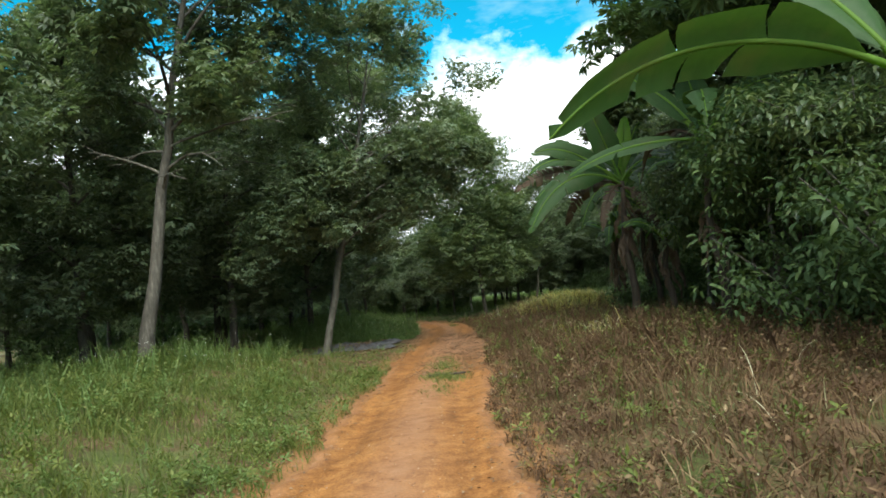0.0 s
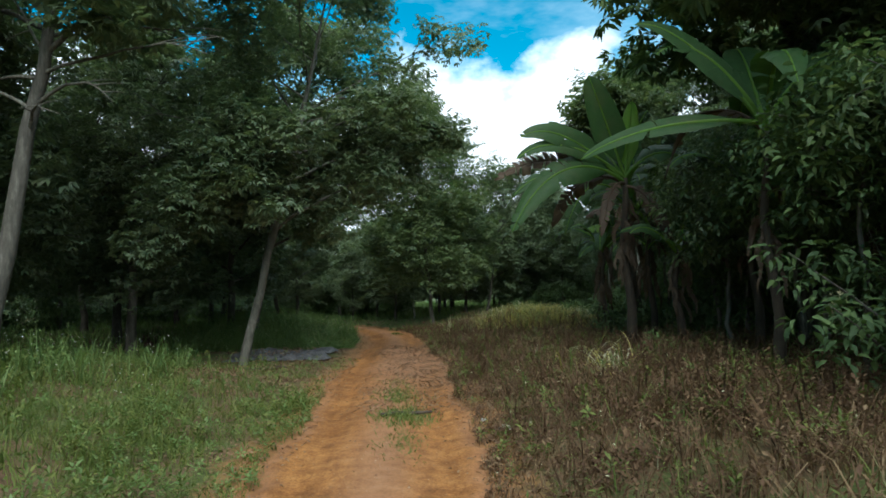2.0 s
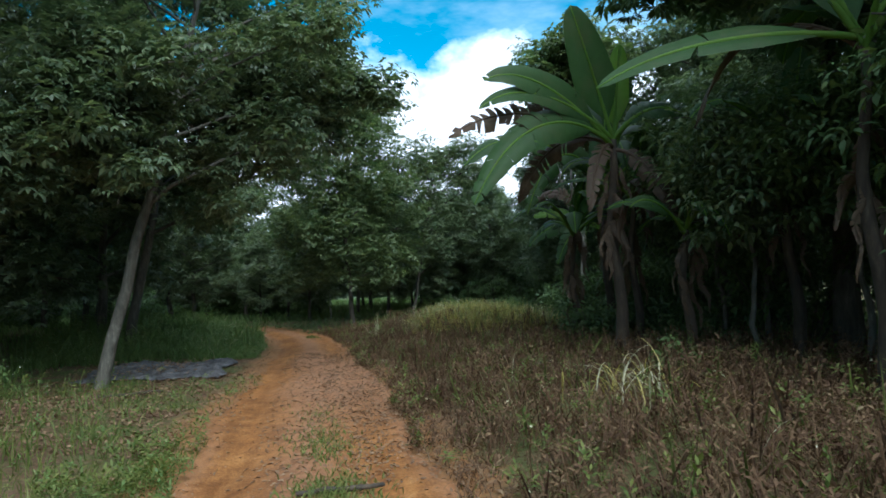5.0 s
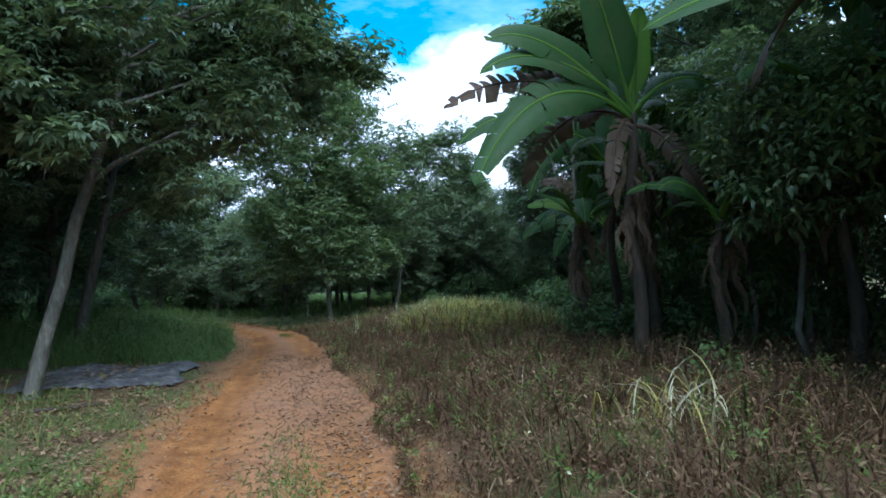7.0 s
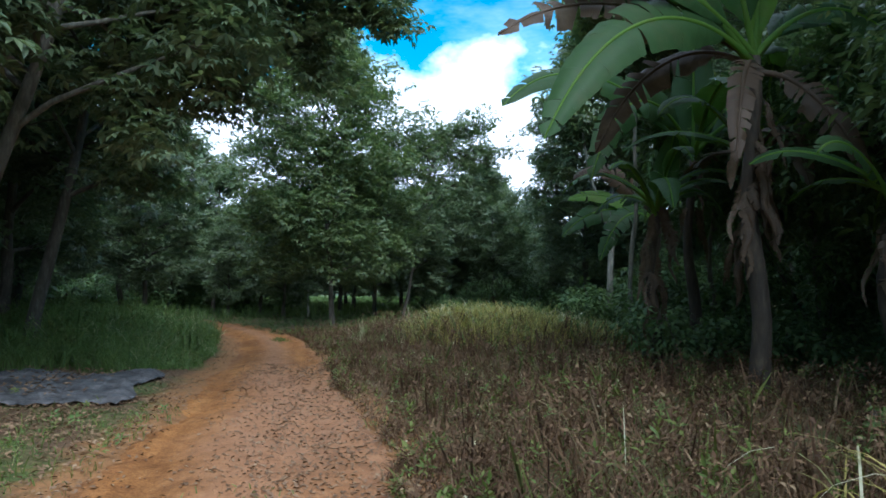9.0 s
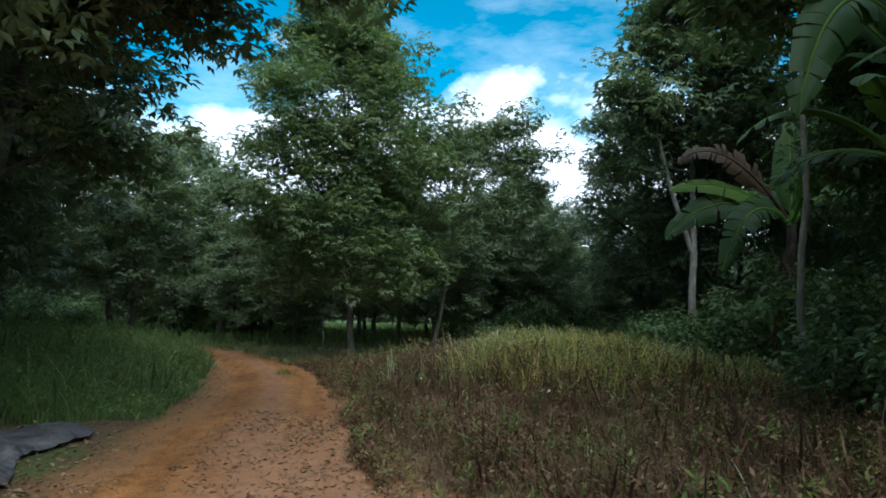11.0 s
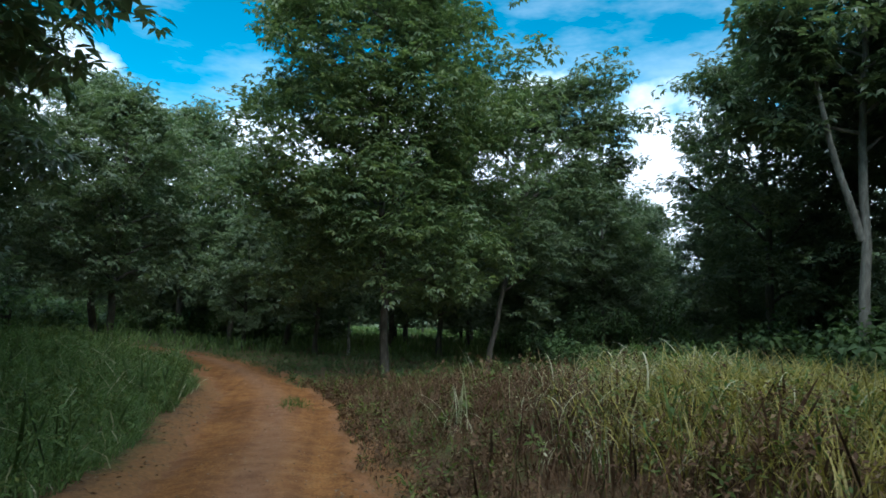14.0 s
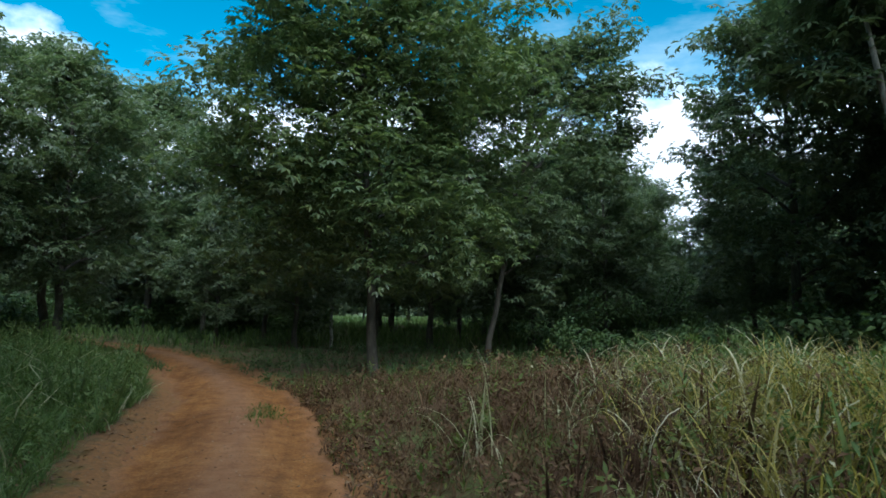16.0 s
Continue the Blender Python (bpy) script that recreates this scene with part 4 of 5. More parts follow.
L_SHRUB = "dense dark green broad-leaved shrub under the bananas"
SHRUBS = [shrub(41, 3.2, 1.4, BIG, M_LEAF_DARK, L_SHRUB, 1.5), shrub(42, 2.4, 1.4, SMALL, M_LEAF_DARK, "dense small-leaved dark shrub under the trees", 1.6),
          shrub(43, 3.8, 1.5, BIG, M_LEAF_DARK, L_SHRUB, 1.6)]
_rng = random.Random(9)
_spots = [(6.6, 6.2, 2), (7.2, 9.4, 2), (6.8, 11.6, 0), (7.6, 11.8, 2), (8.8, 18.4, 2), (9.6, 20.8, 2), (9.8, 22.6, 2), (9.0, 25.4, 1),
          (10.8, 25.4, 0), (11.4, 29.2, 1), (13.2, 31.5, 0), (9.8, 15.0, 2), (9.0, 11.6, 2), (8.0, 7.4, 2), (7.0, 4.0, 2), (9.8, 31.0, 1), (12.6, 37.0, 1), (14.5, 34.0, 1),
          (8.6, 44.5, 0), (11.2, 17.6, 2), (12.2, 33.0, 1), (13.8, 27.0, 2), (11.6, 44.5, 0), (15.5, 39.5, 0), (18.0, 42.0, 2), (13.6, 47.5, 2),
          (16.4, 50.0, 2), (10.2, 50.5, 0), (20.0, 46.0, 2), (9.2, 13.6, 2), (10.4, 27.6, 2), (12.4, 24.0, 2)]
_spots += [(9.4 + 2.2 * i, 56.0 + 1.5 * math.sin(i * 2), (0, 1)[i % 2]) for i in range(8)] + [(-3.8, 59.0, 1), (-6.4, 57.4, 1), (-4.9, 56.6, 1), (-3.2, 57.2, 1), (-1.7, 56.8, 1), (-0.3, 57.6, 1)] + [(-5.5 - 2.1 * i, 60.0 + 1.2 * math.sin(i * 2), (0, 1)[i % 2]) for i in range(8)]
# undergrowth at the back of the plantation
_spots += [(-9.5 - 2.6 * (i % 7) + 0.8 * math.sin(i * 3), 48.5 + 3.2 * (i // 7) + 1.1 * math.sin(i * 5), (1, 0)[i % 2]) for i in range(14)]
_spots += [(-19.0 - 2.0 * (i % 3), 8.0 + 3.6 * i, (1, 0)[i % 2]) for i in range(10)]
_used = set()
for _x, _y, _k in _spots:
    if abs(_x - float(road_mid(_y))) < 2.0:
        continue
    _m = pose(_x, _y, float(land(_x, _y)) - 0.05, 0, 0, _rng.uniform(0, 360)) @ Matrix.Scale(_rng.uniform(0.85, 1.15), 4)
    if _k in _used:
        copy_thing(SHRUBS[_k], _m)
    else:
        _used.add(_k)
        SHRUBS[_k].matrix_basis = _m


put(shrub(44, 1.15, 0.5, SMALL, M_LUSH, "small bright green seedling shrub on the dry bank", 0.3), 5.2, 17.0, 0, 0.55)

# low trees with bare stems, their leaves meeting over the hollow under the bananas
SPRAYS[:] = BIG
_low = rubber_tree(71, 4.4, 0.045, 2.4, 2.3, 1.5, M_LEAF_DARK, (0.03, 0.0), count=14, dense=0.8, top=0.5, name="understorey_tree", bark=M_BARK_PALE,
                   label="low slim tree with drooping leaves and a bare pale stem")
_low2 = rubber_tree(72, 4.0, 0.04, 2.2, 2.1, 1.5, M_LEAF_YELLOW, (-0.03, 0.02), count=14, dense=0.8, top=0.5, name="understorey_tree", bark=M_BARK_PALE,
                    label="low slim tree with lighter drooping leaves beside the bananas")
SPRAYS[:] = SPRAYS_KEEP
put(_low, 6.6, 12.9), put(_low2, 7.4, 11.2)
for _x, _y, _k in ((7.5, 15.8, 0), (8.0, 13.6, 0), (7.8, 18.2, 1), (8.4, 20.2, 0), (9.2, 16.4, 0), (9.2, 22.2, 1), (8.6, 24.4, 0), (7.0, 17.5, 1), (7.6, 19.2, 0)):
    copy_thing((_low, _low2)[_k], pose(_x, _y, float(land(_x, _y)) - 0.05, 0, 0, _x * 77) @ Matrix.Scale(0.9 + 0.2 * abs(math.sin(_x * 5)), 4))
for _x, _y in ((6.9, 38.8), (9.0, 38.4), (10.6, 40.6), (8.0, 19.6), (6.1, 21.6), (6.8, 23.4), (7.4, 21.2)):
    copy_thing(SHRUBS[1], pose(_x, _y, float(land(_x, _y)) - 0.05, 0, 0, _x * 50) @ Matrix.Scale(0.6, 4))


# ---- grass ----
def blades(n, rng, x, y, height, width, bend, z=None):
    """n curved blades of three segments at x, y."""
    z = land(x, y) - 0.02 if z is None else z
    head = rng.uniform(0, 2 * np.pi, n)
    fx, fy = np.cos(head), np.sin(head)
    turn = rng.uniform(0, 2 * np.pi, n)
    sx, sy = np.cos(turn) * width * 0.5, np.sin(turn) * width * 0.5
    b = bend * height
    rows = []
    for f, w in ((0.0, 1.0), (0.4, 0.95), (0.75, 0.65)):
        cx, cy = x + fx * b * f ** 2, y + fy * b * f ** 2
        cz = z + height * (f - bend * 0.35 * f ** 3)
        rows += [np.stack([cx - sx * w, cy - sy * w, cz], 1), np.stack([cx + sx * w, cy + sy * w, cz], 1)]
    rows.append(np.stack([x + fx * b, y + fy * b, z + height * (1 - bend * 0.5)], 1))
    v = np.stack(rows, 1).reshape(-1, 3)
    o = (np.arange(n) * 7)[:, None]
    q = np.concatenate([o + np.array([[0, 1, 3, 2]]), o + np.array([[2, 3, 5, 4]])])
    return v, q, o + np.array([[4, 5, 6]])


def arcs(n, rng, x, y, length, width, tilt, curl, segs=7):
    """n long blades that bow over: each leans by tilt at its foot and curls on by curl towards its tip."""
    z = land(x, y) - 0.02
    head, side = rng.uniform(0, 2 * np.pi, n), 0
    fx, fy = np.cos(head), np.sin(head)
    r, h, rows = np.zeros(n), np.zeros(n), []
    for k in range(segs + 1):
        f = k / segs
        w = width * 0.5 * (1 - 0.85 * f ** 1.5)
        cx, cy = x + fx * r, y + fy * r
        rows += [np.stack([cx + fy * w, cy - fx * w, z + h], 1), np.stack([cx - fy * w, cy + fx * w, z + h], 1)]
        a = tilt + curl * (f + 0.5 / segs) ** 1.4
        r, h = r + np.sin(a) * length / segs, h + np.cos(a) * length / segs
    m = 2 * (segs + 1)
    o = (np.arange(n) * m)[:, None]
    q = np.concatenate([o + np.array([[2 * k, 2 * k + 1, 2 * k + 3, 2 * k + 2]]) for k in range(segs)])
    return np.stack(rows, 1).reshape(-1, 3), q


def bowing(name, label, mat, n, seed, pick, length, width, tilt, curl, segs=7):
    rng = np.random.default_rng(seed)
    x, y, k = pick(rng, n)
    n = len(x)
    v, q = arcs(n, rng, x, y, rng.uniform(*length, n) * k, rng.uniform(*width, n), rng.uniform(*tilt, n), rng.uniform(*curl, n), segs)
    return tagged(new(name, np_mesh(name, v, [q], mat)), label, "grass", kind="stuff")


def sward(name, label, mat, n, seed, pick, height, width, bend):
    """A stretch of grass: pick(rng, n) gives x, y and a height factor."""
    rng = np.random.default_rng(seed)
    x, y, k = pick(rng, n)
    n = len(x)
    v, q, t = blades(n, rng, x, y, rng.uniform(*height, n) * k, rng.uniform(*width, n), rng.uniform(*bend, n))
    return tagged(new(name, np_mesh(name, v, [q, t], mat)), label, "grass", kind="stuff")


def beside(lo, hi, y0, y1, tuft=0.0, wide=0.5):
    """Places at lo to hi from the road's middle, in clumps."""
    def pick(rng, n):
        y = rng.uniform(y0, y1, n)
        d = lo + (hi - lo) * rng.uniform(0, 1, n) ** 1.2
        x = road_mid(y) + d + np.sign(lo) * (road_half(y, np.sign(lo)) - 1.38) * smooth(4.0, 1.8, np.abs(d))
        k = 0.5 + 0.45 * (lumps(x, y, 1.1) * 0.5 + 0.5) + 0.5 * (lumps(x + 2, y + 1, 2.9) * 0.5 + 0.5) ** 2
        edge = smooth(0, wide, np.abs(d - (lo if abs(lo) < abs(hi) else hi)))
        keep = rng.uniform(0, 1, n) < 0.12 + 0.88 * (lumps(x + 3, y, 2.3) * 0.5 + 0.5) ** 1.3 + 0.2 * (lumps(x, y + 4, 5.1) * 0.5 + 0.5)
        return x[keep], y[keep], (k * (0.35 + 0.65 * edge))[keep]
    return pick


def far_field(rng, n):
    x, y = rng.uniform(-30, 36, n), rng.uniform(47, 112, n)
    keep = np.abs(x - road_mid(y)) > 1.7
    return x[keep], y[keep], np.ones(keep.sum())


def weed_template(seed, leaves, rise):
    """A small weed: leaves all round a short stem, the lower ones spreading."""
    rng = random.Random(seed)
    vs, fs = [], []
    for i in range(leaves):
        a, f = i * 2.4 + rng.uniform(-0.3, 0.3), i / leaves
        d = Vector((math.cos(a), math.sin(a), 0.1 + 0.9 * f * rise - 0.3 * (1 - f)))
        v, t = diamond(Vector((0, 0, f * rise)) + d * 0.12, d, rng.uniform(0.6, 1.1), rng.uniform(0.28, 0.45), 0.2)
        fs += [tuple(k + len(vs) for k in q) for q in t]
        vs += v
    return np.array(vs), np.array(fs)


WEEDS = [weed_template(s, 9, r) for s, r in ((1, 0.8), (2, 1.6), (3, 0.4))]


def weeds(name, label, mat, n, seed, pick, size, lift):
    """Leafy weeds in clumps; lift: how high their heads stand."""
    rng = np.random.default_rng(seed)
    x, y, k = pick(rng, n)
    keep = rng.uniform(0, 1, len(x)) < (lumps(x + 7, y - 3, 1.9) * 0.5 + 0.5) ** 2 * 1.2 + 0.12
    x, y, k = x[keep], y[keep], k[keep]
    p = np.stack([x, y, land(x, y) + rng.uniform(*lift, len(x)) * k], 1)
    ob = new(name, leaf_cloud(name, p, mat, rng, WEEDS, *size, 0.5))
    return tagged(ob, label, "weeds", kind="stuff")


def stalk_template(seed, leaves, droop):
    """A tall weed one unit high: a bent stalk with leaves all the way up."""
    rng = random.Random(seed)
    bend = Vector((rng.uniform(-0.2, 0.2), rng.uniform(-0.2, 0.2), 0))
    vs = [(-0.012, 0, 0), (0.012, 0, 0), tuple(bend * 0.35 + Vector((0, 0.012, 0.55))), tuple(bend + Vector((0, 0, 1.0)))]
    fs = [(0, 1, 2), (2, 1, 3), (0, 2, 3)]
    for i in range(leaves):
        f, a = 0.22 + 0.78 * (i + rng.random()) / leaves, i * 2.4 + rng.uniform(-0.5, 0.5)
        d = Vector((math.cos(a), math.sin(a), rng.uniform(-droop, 0.6)))
        v, t = diamond(bend * f * f + Vector((0, 0, f)) + d * 0.03, d, rng.uniform(0.08, 0.19) * (1.1 - 0.5 * f), rng.uniform(0.022, 0.05), 0.3)
        fs += [tuple(k + len(vs) for k in q) for q in t]
        vs += v
    return np.array(vs), np.array(fs)


STALKS = [stalk_template(s, n, d) for s, n, d in ((1, 14, 0.9), (2, 18, 0.5), (3, 11, 1.3), (4, 16, 0.8))]


def stalks(name, label, mat, n, seed, pick, size, clump=1.6):
    """Tall leafy weeds, standing in clumps of uneven height."""
    rng = np.random.default_rng(seed)
    x, y, k = pick(rng, n)
    c = lumps(x + seed, y - seed, clump) * 0.5 + 0.5
    keep = rng.uniform(0, 1, len(x)) < 0.15 + 0.95 * c ** 1.5
    x, y, k, c = x[keep], y[keep], k[keep], c[keep]
    p = np.stack([x, y, land(x, y) - 0.02], 1)
    which, vs, fs, o = rng.integers(0, len(STALKS), len(x)), [], [], 0
    tall = rng.uniform(*size, len(x)) * (0.45 + 0.35 * k + 0.35 * c)
    for j, template in enumerate(STALKS):
        m = which == j
        v, f = scatter(template, p[m], turns(rng, int(m.sum()), 0.3), tall[m])
        vs.append(v), fs.append(f + o)
        o += len(v)
    return tagged(new(name, np_mesh(name, np.concatenate(vs), [np.concatenate(fs)], mat)), label, "weeds", kind="stuff")


_verge = beside(-1.4, -12.0, -6.0, 21.5, wide=2.0)


def VERGE(rng, n):
    """The verge, thinning out where fallen leaves lie before the tarpaulin."""
    x, y, k = _verge(rng, n)
    keep = rng.uniform(0, 1, len(x)) > 0.82 * smooth(15.4, 18.0, y + 0.7 * lumps(x, y, 1.3)) * smooth(-8.0, -6.0, x)
    return x[keep], y[keep], k[keep]


BANK = beside(1.4, 8.5, -2.0, 37.0, wide=1.4)
MOUND = beside(-1.9, -7.5, 26.3, 41.0, wide=1.9)
sward("verge_grass", "knee-high green and straw-coloured grass on the verge", M_GRASS, 105000, 1, VERGE, (0.2, 0.52), (0.006, 0.015), (0.2, 1.1))
weeds("verge_weeds", "leafy green weeds and seedlings on the grass verge", M_GRASS, 26000, 51, VERGE, (0.03, 0.085), (0.1, 0.42))
weeds("verge_weeds", "lush green herbs in the verge grass", M_LUSH, 16000, 52, VERGE, (0.03, 0.09), (0.08, 0.36))
stalks("verge_stalks", "tall leafy green weeds at the back of the verge", M_LUSH, 2600, 80, beside(-4.2, -11.0, 6.0, 20.5, wide=2.0), (0.4, 0.85), 1.5)
for _x, _y in ((-6.6, 14.2), (-5.2, 15.4), (-8.2, 15.6), (-4.4, 16.8)):
    bowing("grass_tuft", "tuft of long arching grass blades at the back of the verge", M_LUSH, 34, 90 + int(_y), (lambda cx, cy: lambda rng, n: (rng.normal(cx, 0.16, n), rng.normal(cy, 0.16, n), np.ones(n)))(_x, _y), (0.7, 1.3), (0.012, 0.022), (0.05, 0.5), (1.0, 2.4))
sward("bush_grass", "tall lush green grass mound beside the track", M_LUSH, 60000, 2, MOUND, (0.55, 1.1), (0.008, 0.018), (0.3, 1.3))
weeds("mound_weeds", "leafy green herbs covering the mound", M_LUSH, 9000, 53, MOUND, (0.03, 0.075), (0.25, 0.95))
weeds("mound_weeds", "yellow-green herbs on the mound", M_GRASS, 8000, 54, MOUND, (0.03, 0.08), (0.35, 1.0))
bowing("curling_grass", "pale curling blades on the lush mound", M_PALE, 260, 85, MOUND, (0.9, 1.3), (0.007, 0.014), (0.1, 0.5), (2.0, 3.2), 8)
stalks("mound_stalks", "tall leafy weeds standing in the lush mound", M_LUSH, 1500, 82, MOUND, (0.7, 1.15), 1.4)
sward("pale_blades", "pale dry blades in the lush green mound", M_PALE, 420, 41, beside(-1.8, -6.5, 26.6, 38.0, wide=1.5), (0.9, 1.3), (0.012, 0.02), (0.4, 1.2))
sward("plantation_grass", "thin shaded green grass under the rubber trees", M_LUSH, 30000, 3, beside(-6.0, -26, -2.0, 52.0), (0.25, 0.6), (0.015, 0.035), (0.1, 0.8))
sward("dry_grass", "dead brown grass and weeds on the bank", M_DRY, 70000, 4, beside(1.4, 8.5, -2.0, 22.0, wide=1.4), (0.22, 0.62), (0.006, 0.016), (0.3, 1.5))
sward("dry_grass", "low dead brown grass before the tall yellow grass", M_DRY, 60000, 14, beside(1.4, 8.5, 22.0, 37.5, wide=1.4), (0.15, 0.42), (0.006, 0.016), (0.3, 1.5))
weeds("dead_weeds", "withered brown weeds on the bank", M_DRY, 26000, 55, BANK, (0.03, 0.09), (0.05, 0.42))
weeds("bank_weeds", "sparse green weeds among the dead grass", M_GRASS, 9000, 56, BANK, (0.04, 0.10), (0.08, 0.40))
stalks("bank_stalks", "tall withered brown weeds standing on the bank", M_DRY, 7000, 71, beside(1.9, 8.5, 9.0, 28.5, wide=2.2), (0.32, 0.68), 2.3)
stalks("bank_stalks", "tall dusty green weeds among the withered ones", M_GRASS, 1500, 72, beside(2.2, 8.5, 9.0, 28.0, wide=2.0), (0.3, 0.65), 2.1)
stalks("bank_stalks", "rust-brown leafy weeds beside the tall grass", M_LITTER, 2400, 73, beside(1.8, 6.5, 15.0, 36.0, wide=2.0), (0.22, 0.45), 2.6)
sward("bank_grass", "thin green grass among the dead weeds", M_GRASS, 10000, 5, BANK, (0.2, 0.5), (0.006, 0.014), (0.2, 1.2))
sward("plantation_grass", "thin shaded green grass under the trees beyond the bananas", M_LUSH, 16000, 20, beside(7.0, 26, -6.0, 52.0), (0.2, 0.55), (0.015, 0.035), (0.1, 0.9))
# grass and weeds beyond the bend: shade put into their dark leaf colour
sward("shade_grass", "thin low grass in the shade beyond the bend", M_LEAF_DARK, 12000, 9, beside(1.2, 13.0, 36.0, 56.0, wide=2.5), (0.10, 0.36), (0.012, 0.025), (0.2, 1.0))
sward("shade_grass", "thin low grass beyond the bend", M_LEAF_DARK, 9000, 10, beside(-1.2, -6.0, 40.0, 56.0, wide=1.5), (0.2, 0.6), (0.012, 0.025), (0.2, 1.0))
weeds("shade_weeds", "low dark weeds in the shade beyond the bend", M_LEAF_DARK, 7000, 59, beside(1.3, 13.0, 36.0, 56.0, wide=2.5), (0.05, 0.12), (0.03, 0.25))
sward("far_grass", "short green grass beyond the trees", M_LUSH, 36000, 6, far_field, (0.3, 0.75), (0.03, 0.07), (0.1, 0.7))


def yellow_patch(rng, n):
    x, y = rng.normal(5.4, 1.5, n), rng.normal(29.0, 1.8, n)
    keep = (x > 3.1 + 0.25 * np.sin(y * 2) + 0.36 * np.clip(y - 28, 0, 9) + 0.38 * np.clip(28.3 - y, 0, 9) + rng.normal(0, 0.25, n)) & (x < 9.0) & (y > 25.8) & (y < 33.5)
    return x[keep], y[keep], (0.5 + 0.42 * (lumps(x, y, 1.9) * 0.5 + 0.5))[keep]


bowing("tall_grass", "waist-high yellow-green grass with arching blades", M_YELLOW, 14000, 7, yellow_patch, (0.42, 1.0), (0.009, 0.018), (0.0, 0.4), (0.8, 2.6), 6)
sward("green_weeds", "dark green grass low in the tall yellow grass", M_LUSH, 9000, 17, yellow_patch, (0.3, 0.7), (0.012, 0.025), (0.2, 0.9))
weeds("yellow_weeds", "yellow-leaved weeds among the tall grass", M_YELLOW, 700, 57, yellow_patch, (0.035, 0.07), (0.1, 0.6))
weeds("green_weeds", "dark green leafy weeds in the tall grass", M_LUSH, 3300, 58, yellow_patch, (0.04, 0.09), (0.15, 0.75))
def crest_patch(rng, n):
    x, y = rng.normal(4.9, 1.4, n), rng.normal(26.6, 1.0, n)
    keep = (x > 2.75 + 0.3 * np.abs(y - 27) + rng.normal(0, 0.12, n)) & (x < 8.2) & (y > 24.4)
    return x[keep], y[keep], (0.6 + 0.4 * (lumps(x, y, 1.6) * 0.5 + 0.5))[keep]


bowing("tall_grass", "yellow-green grass on the crest of the bank", M_YELLOW, 5000, 76, crest_patch, (0.45, 0.9), (0.009, 0.018), (0.0, 0.4), (0.6, 2.4), 6)
bowing("tall_grass", "bright yellow grass in the middle of the bank", M_YELLOW, 7500, 83, lambda rng, n: (rng.normal(5.0, 0.7, n), rng.normal(28.0, 0.7, n), np.ones(n)), (0.5, 0.98), (0.010, 0.02), (0.0, 0.4), (0.8, 2.6), 6)
stalks("tall_weeds", "green leafy weeds on the crest of the bank", M_LUSH, 500, 78, crest_patch, (0.4, 0.7), 1.6)
stalks("tall_weeds", "withered brown weeds standing in the tall grass", M_DRY, 1200, 79, yellow_patch, (0.4, 0.72), 2.7)
stalks("tall_weeds", "dark green leafy weeds standing in the tall grass", M_LUSH, 1100, 75, yellow_patch, (0.35, 0.65), 1.5)
bowing("arching_grass", "pale drooping tips above the yellow grass", M_PALE, 520, 8, yellow_patch, (1.2, 1.9), (0.014, 0.026), (0.05, 0.4), (1.8, 3.2), 10)
bowing("curling_grass", "pale curling blade tips over the tall grass", M_PALE, 900, 84, yellow_patch, (0.8, 1.35), (0.007, 0.014), (0.0, 0.35), (2.0, 3.4), 10)
bowing("straw_grass", "straw-coloured drying blades at the edge of the tall grass", M_PALE, 2300, 81, lambda rng, n: (lambda p: (p[0] - rng.uniform(0.2, 1.0, len(p[0])), p[1] - 0.3, p[2]))(yellow_patch(rng, n)), (0.5, 1.0), (0.006, 0.013), (0.0, 0.5), (0.8, 2.6), 6)
bowing("brown_grass", "brown drying stalks at the edge of the tall grass", M_DRY, 4200, 18, lambda rng, n: (lambda p: (p[0] - rng.uniform(0, 1.3, len(p[0])), p[1] - 0.4, p[2]))(yellow_patch(rng, n)), (0.45, 0.95), (0.007, 0.014), (0.0, 0.5), (0.4, 2.4), 6)


def reed_patch(cx, cy, r, ry=None):
    def pick(rng, n):
        return rng.normal(cx, r, n), rng.normal(cy, ry or r, n), np.ones(n)
    return pick


bowing("reed_clump", "clump of pale upright reeds in dry grass", M_PALE, 14, 11, reed_patch(1.95, 29.8, 0.10), (0.6, 1.0), (0.014, 0.024), (0.05, 0.4), (0.1, 2.4))
bowing("reed_clump", "clump of pale arching reeds on the bank", M_YELLOW, 60, 12, reed_patch(3.75, 15.4, 0.4), (0.7, 1.25), (0.012, 0.022), (0.1, 0.7), (1.4, 2.8))
bowing("reed_clump", "pale arching reed blades on the bank", M_PALE, 26, 19, reed_patch(3.75, 15.4, 0.38), (0.8, 1.3), (0.014, 0.024), (0.1, 0.6), (1.8, 2.9))
bowing("reed_clump", "scattered pale arching blades in the dry grass", M_PALE, 110, 13, beside(2.2, 5.5, 5.0, 33.0), (0.5, 0.9), (0.008, 0.014), (0.0, 0.5), (0.6, 2.4))


def leaf_bits(name, label, mat, n, seed, pick, size, lift=(0.005, 0.03), tilt=0.5, category="leaf litter"):
    rng = np.random.default_rng(seed)
    x, y, k = pick(rng, n)
    n = len(x)
    v0, f0 = diamond((-0.5, 0, 0), (1, 0, 0.0), 1.0, 0.5, 0.3)
    p = np.stack([x, y, land(x, y) + 0.014 + rng.uniform(*lift, n) * k], 1)
    v, f = scatter((np.array(v0), np.array(f0)), p, turns(rng, n, tilt), rng.uniform(*size, n))
    return tagged(new(name, np_mesh(name, v, [f], mat)), label, category, kind="stuff")


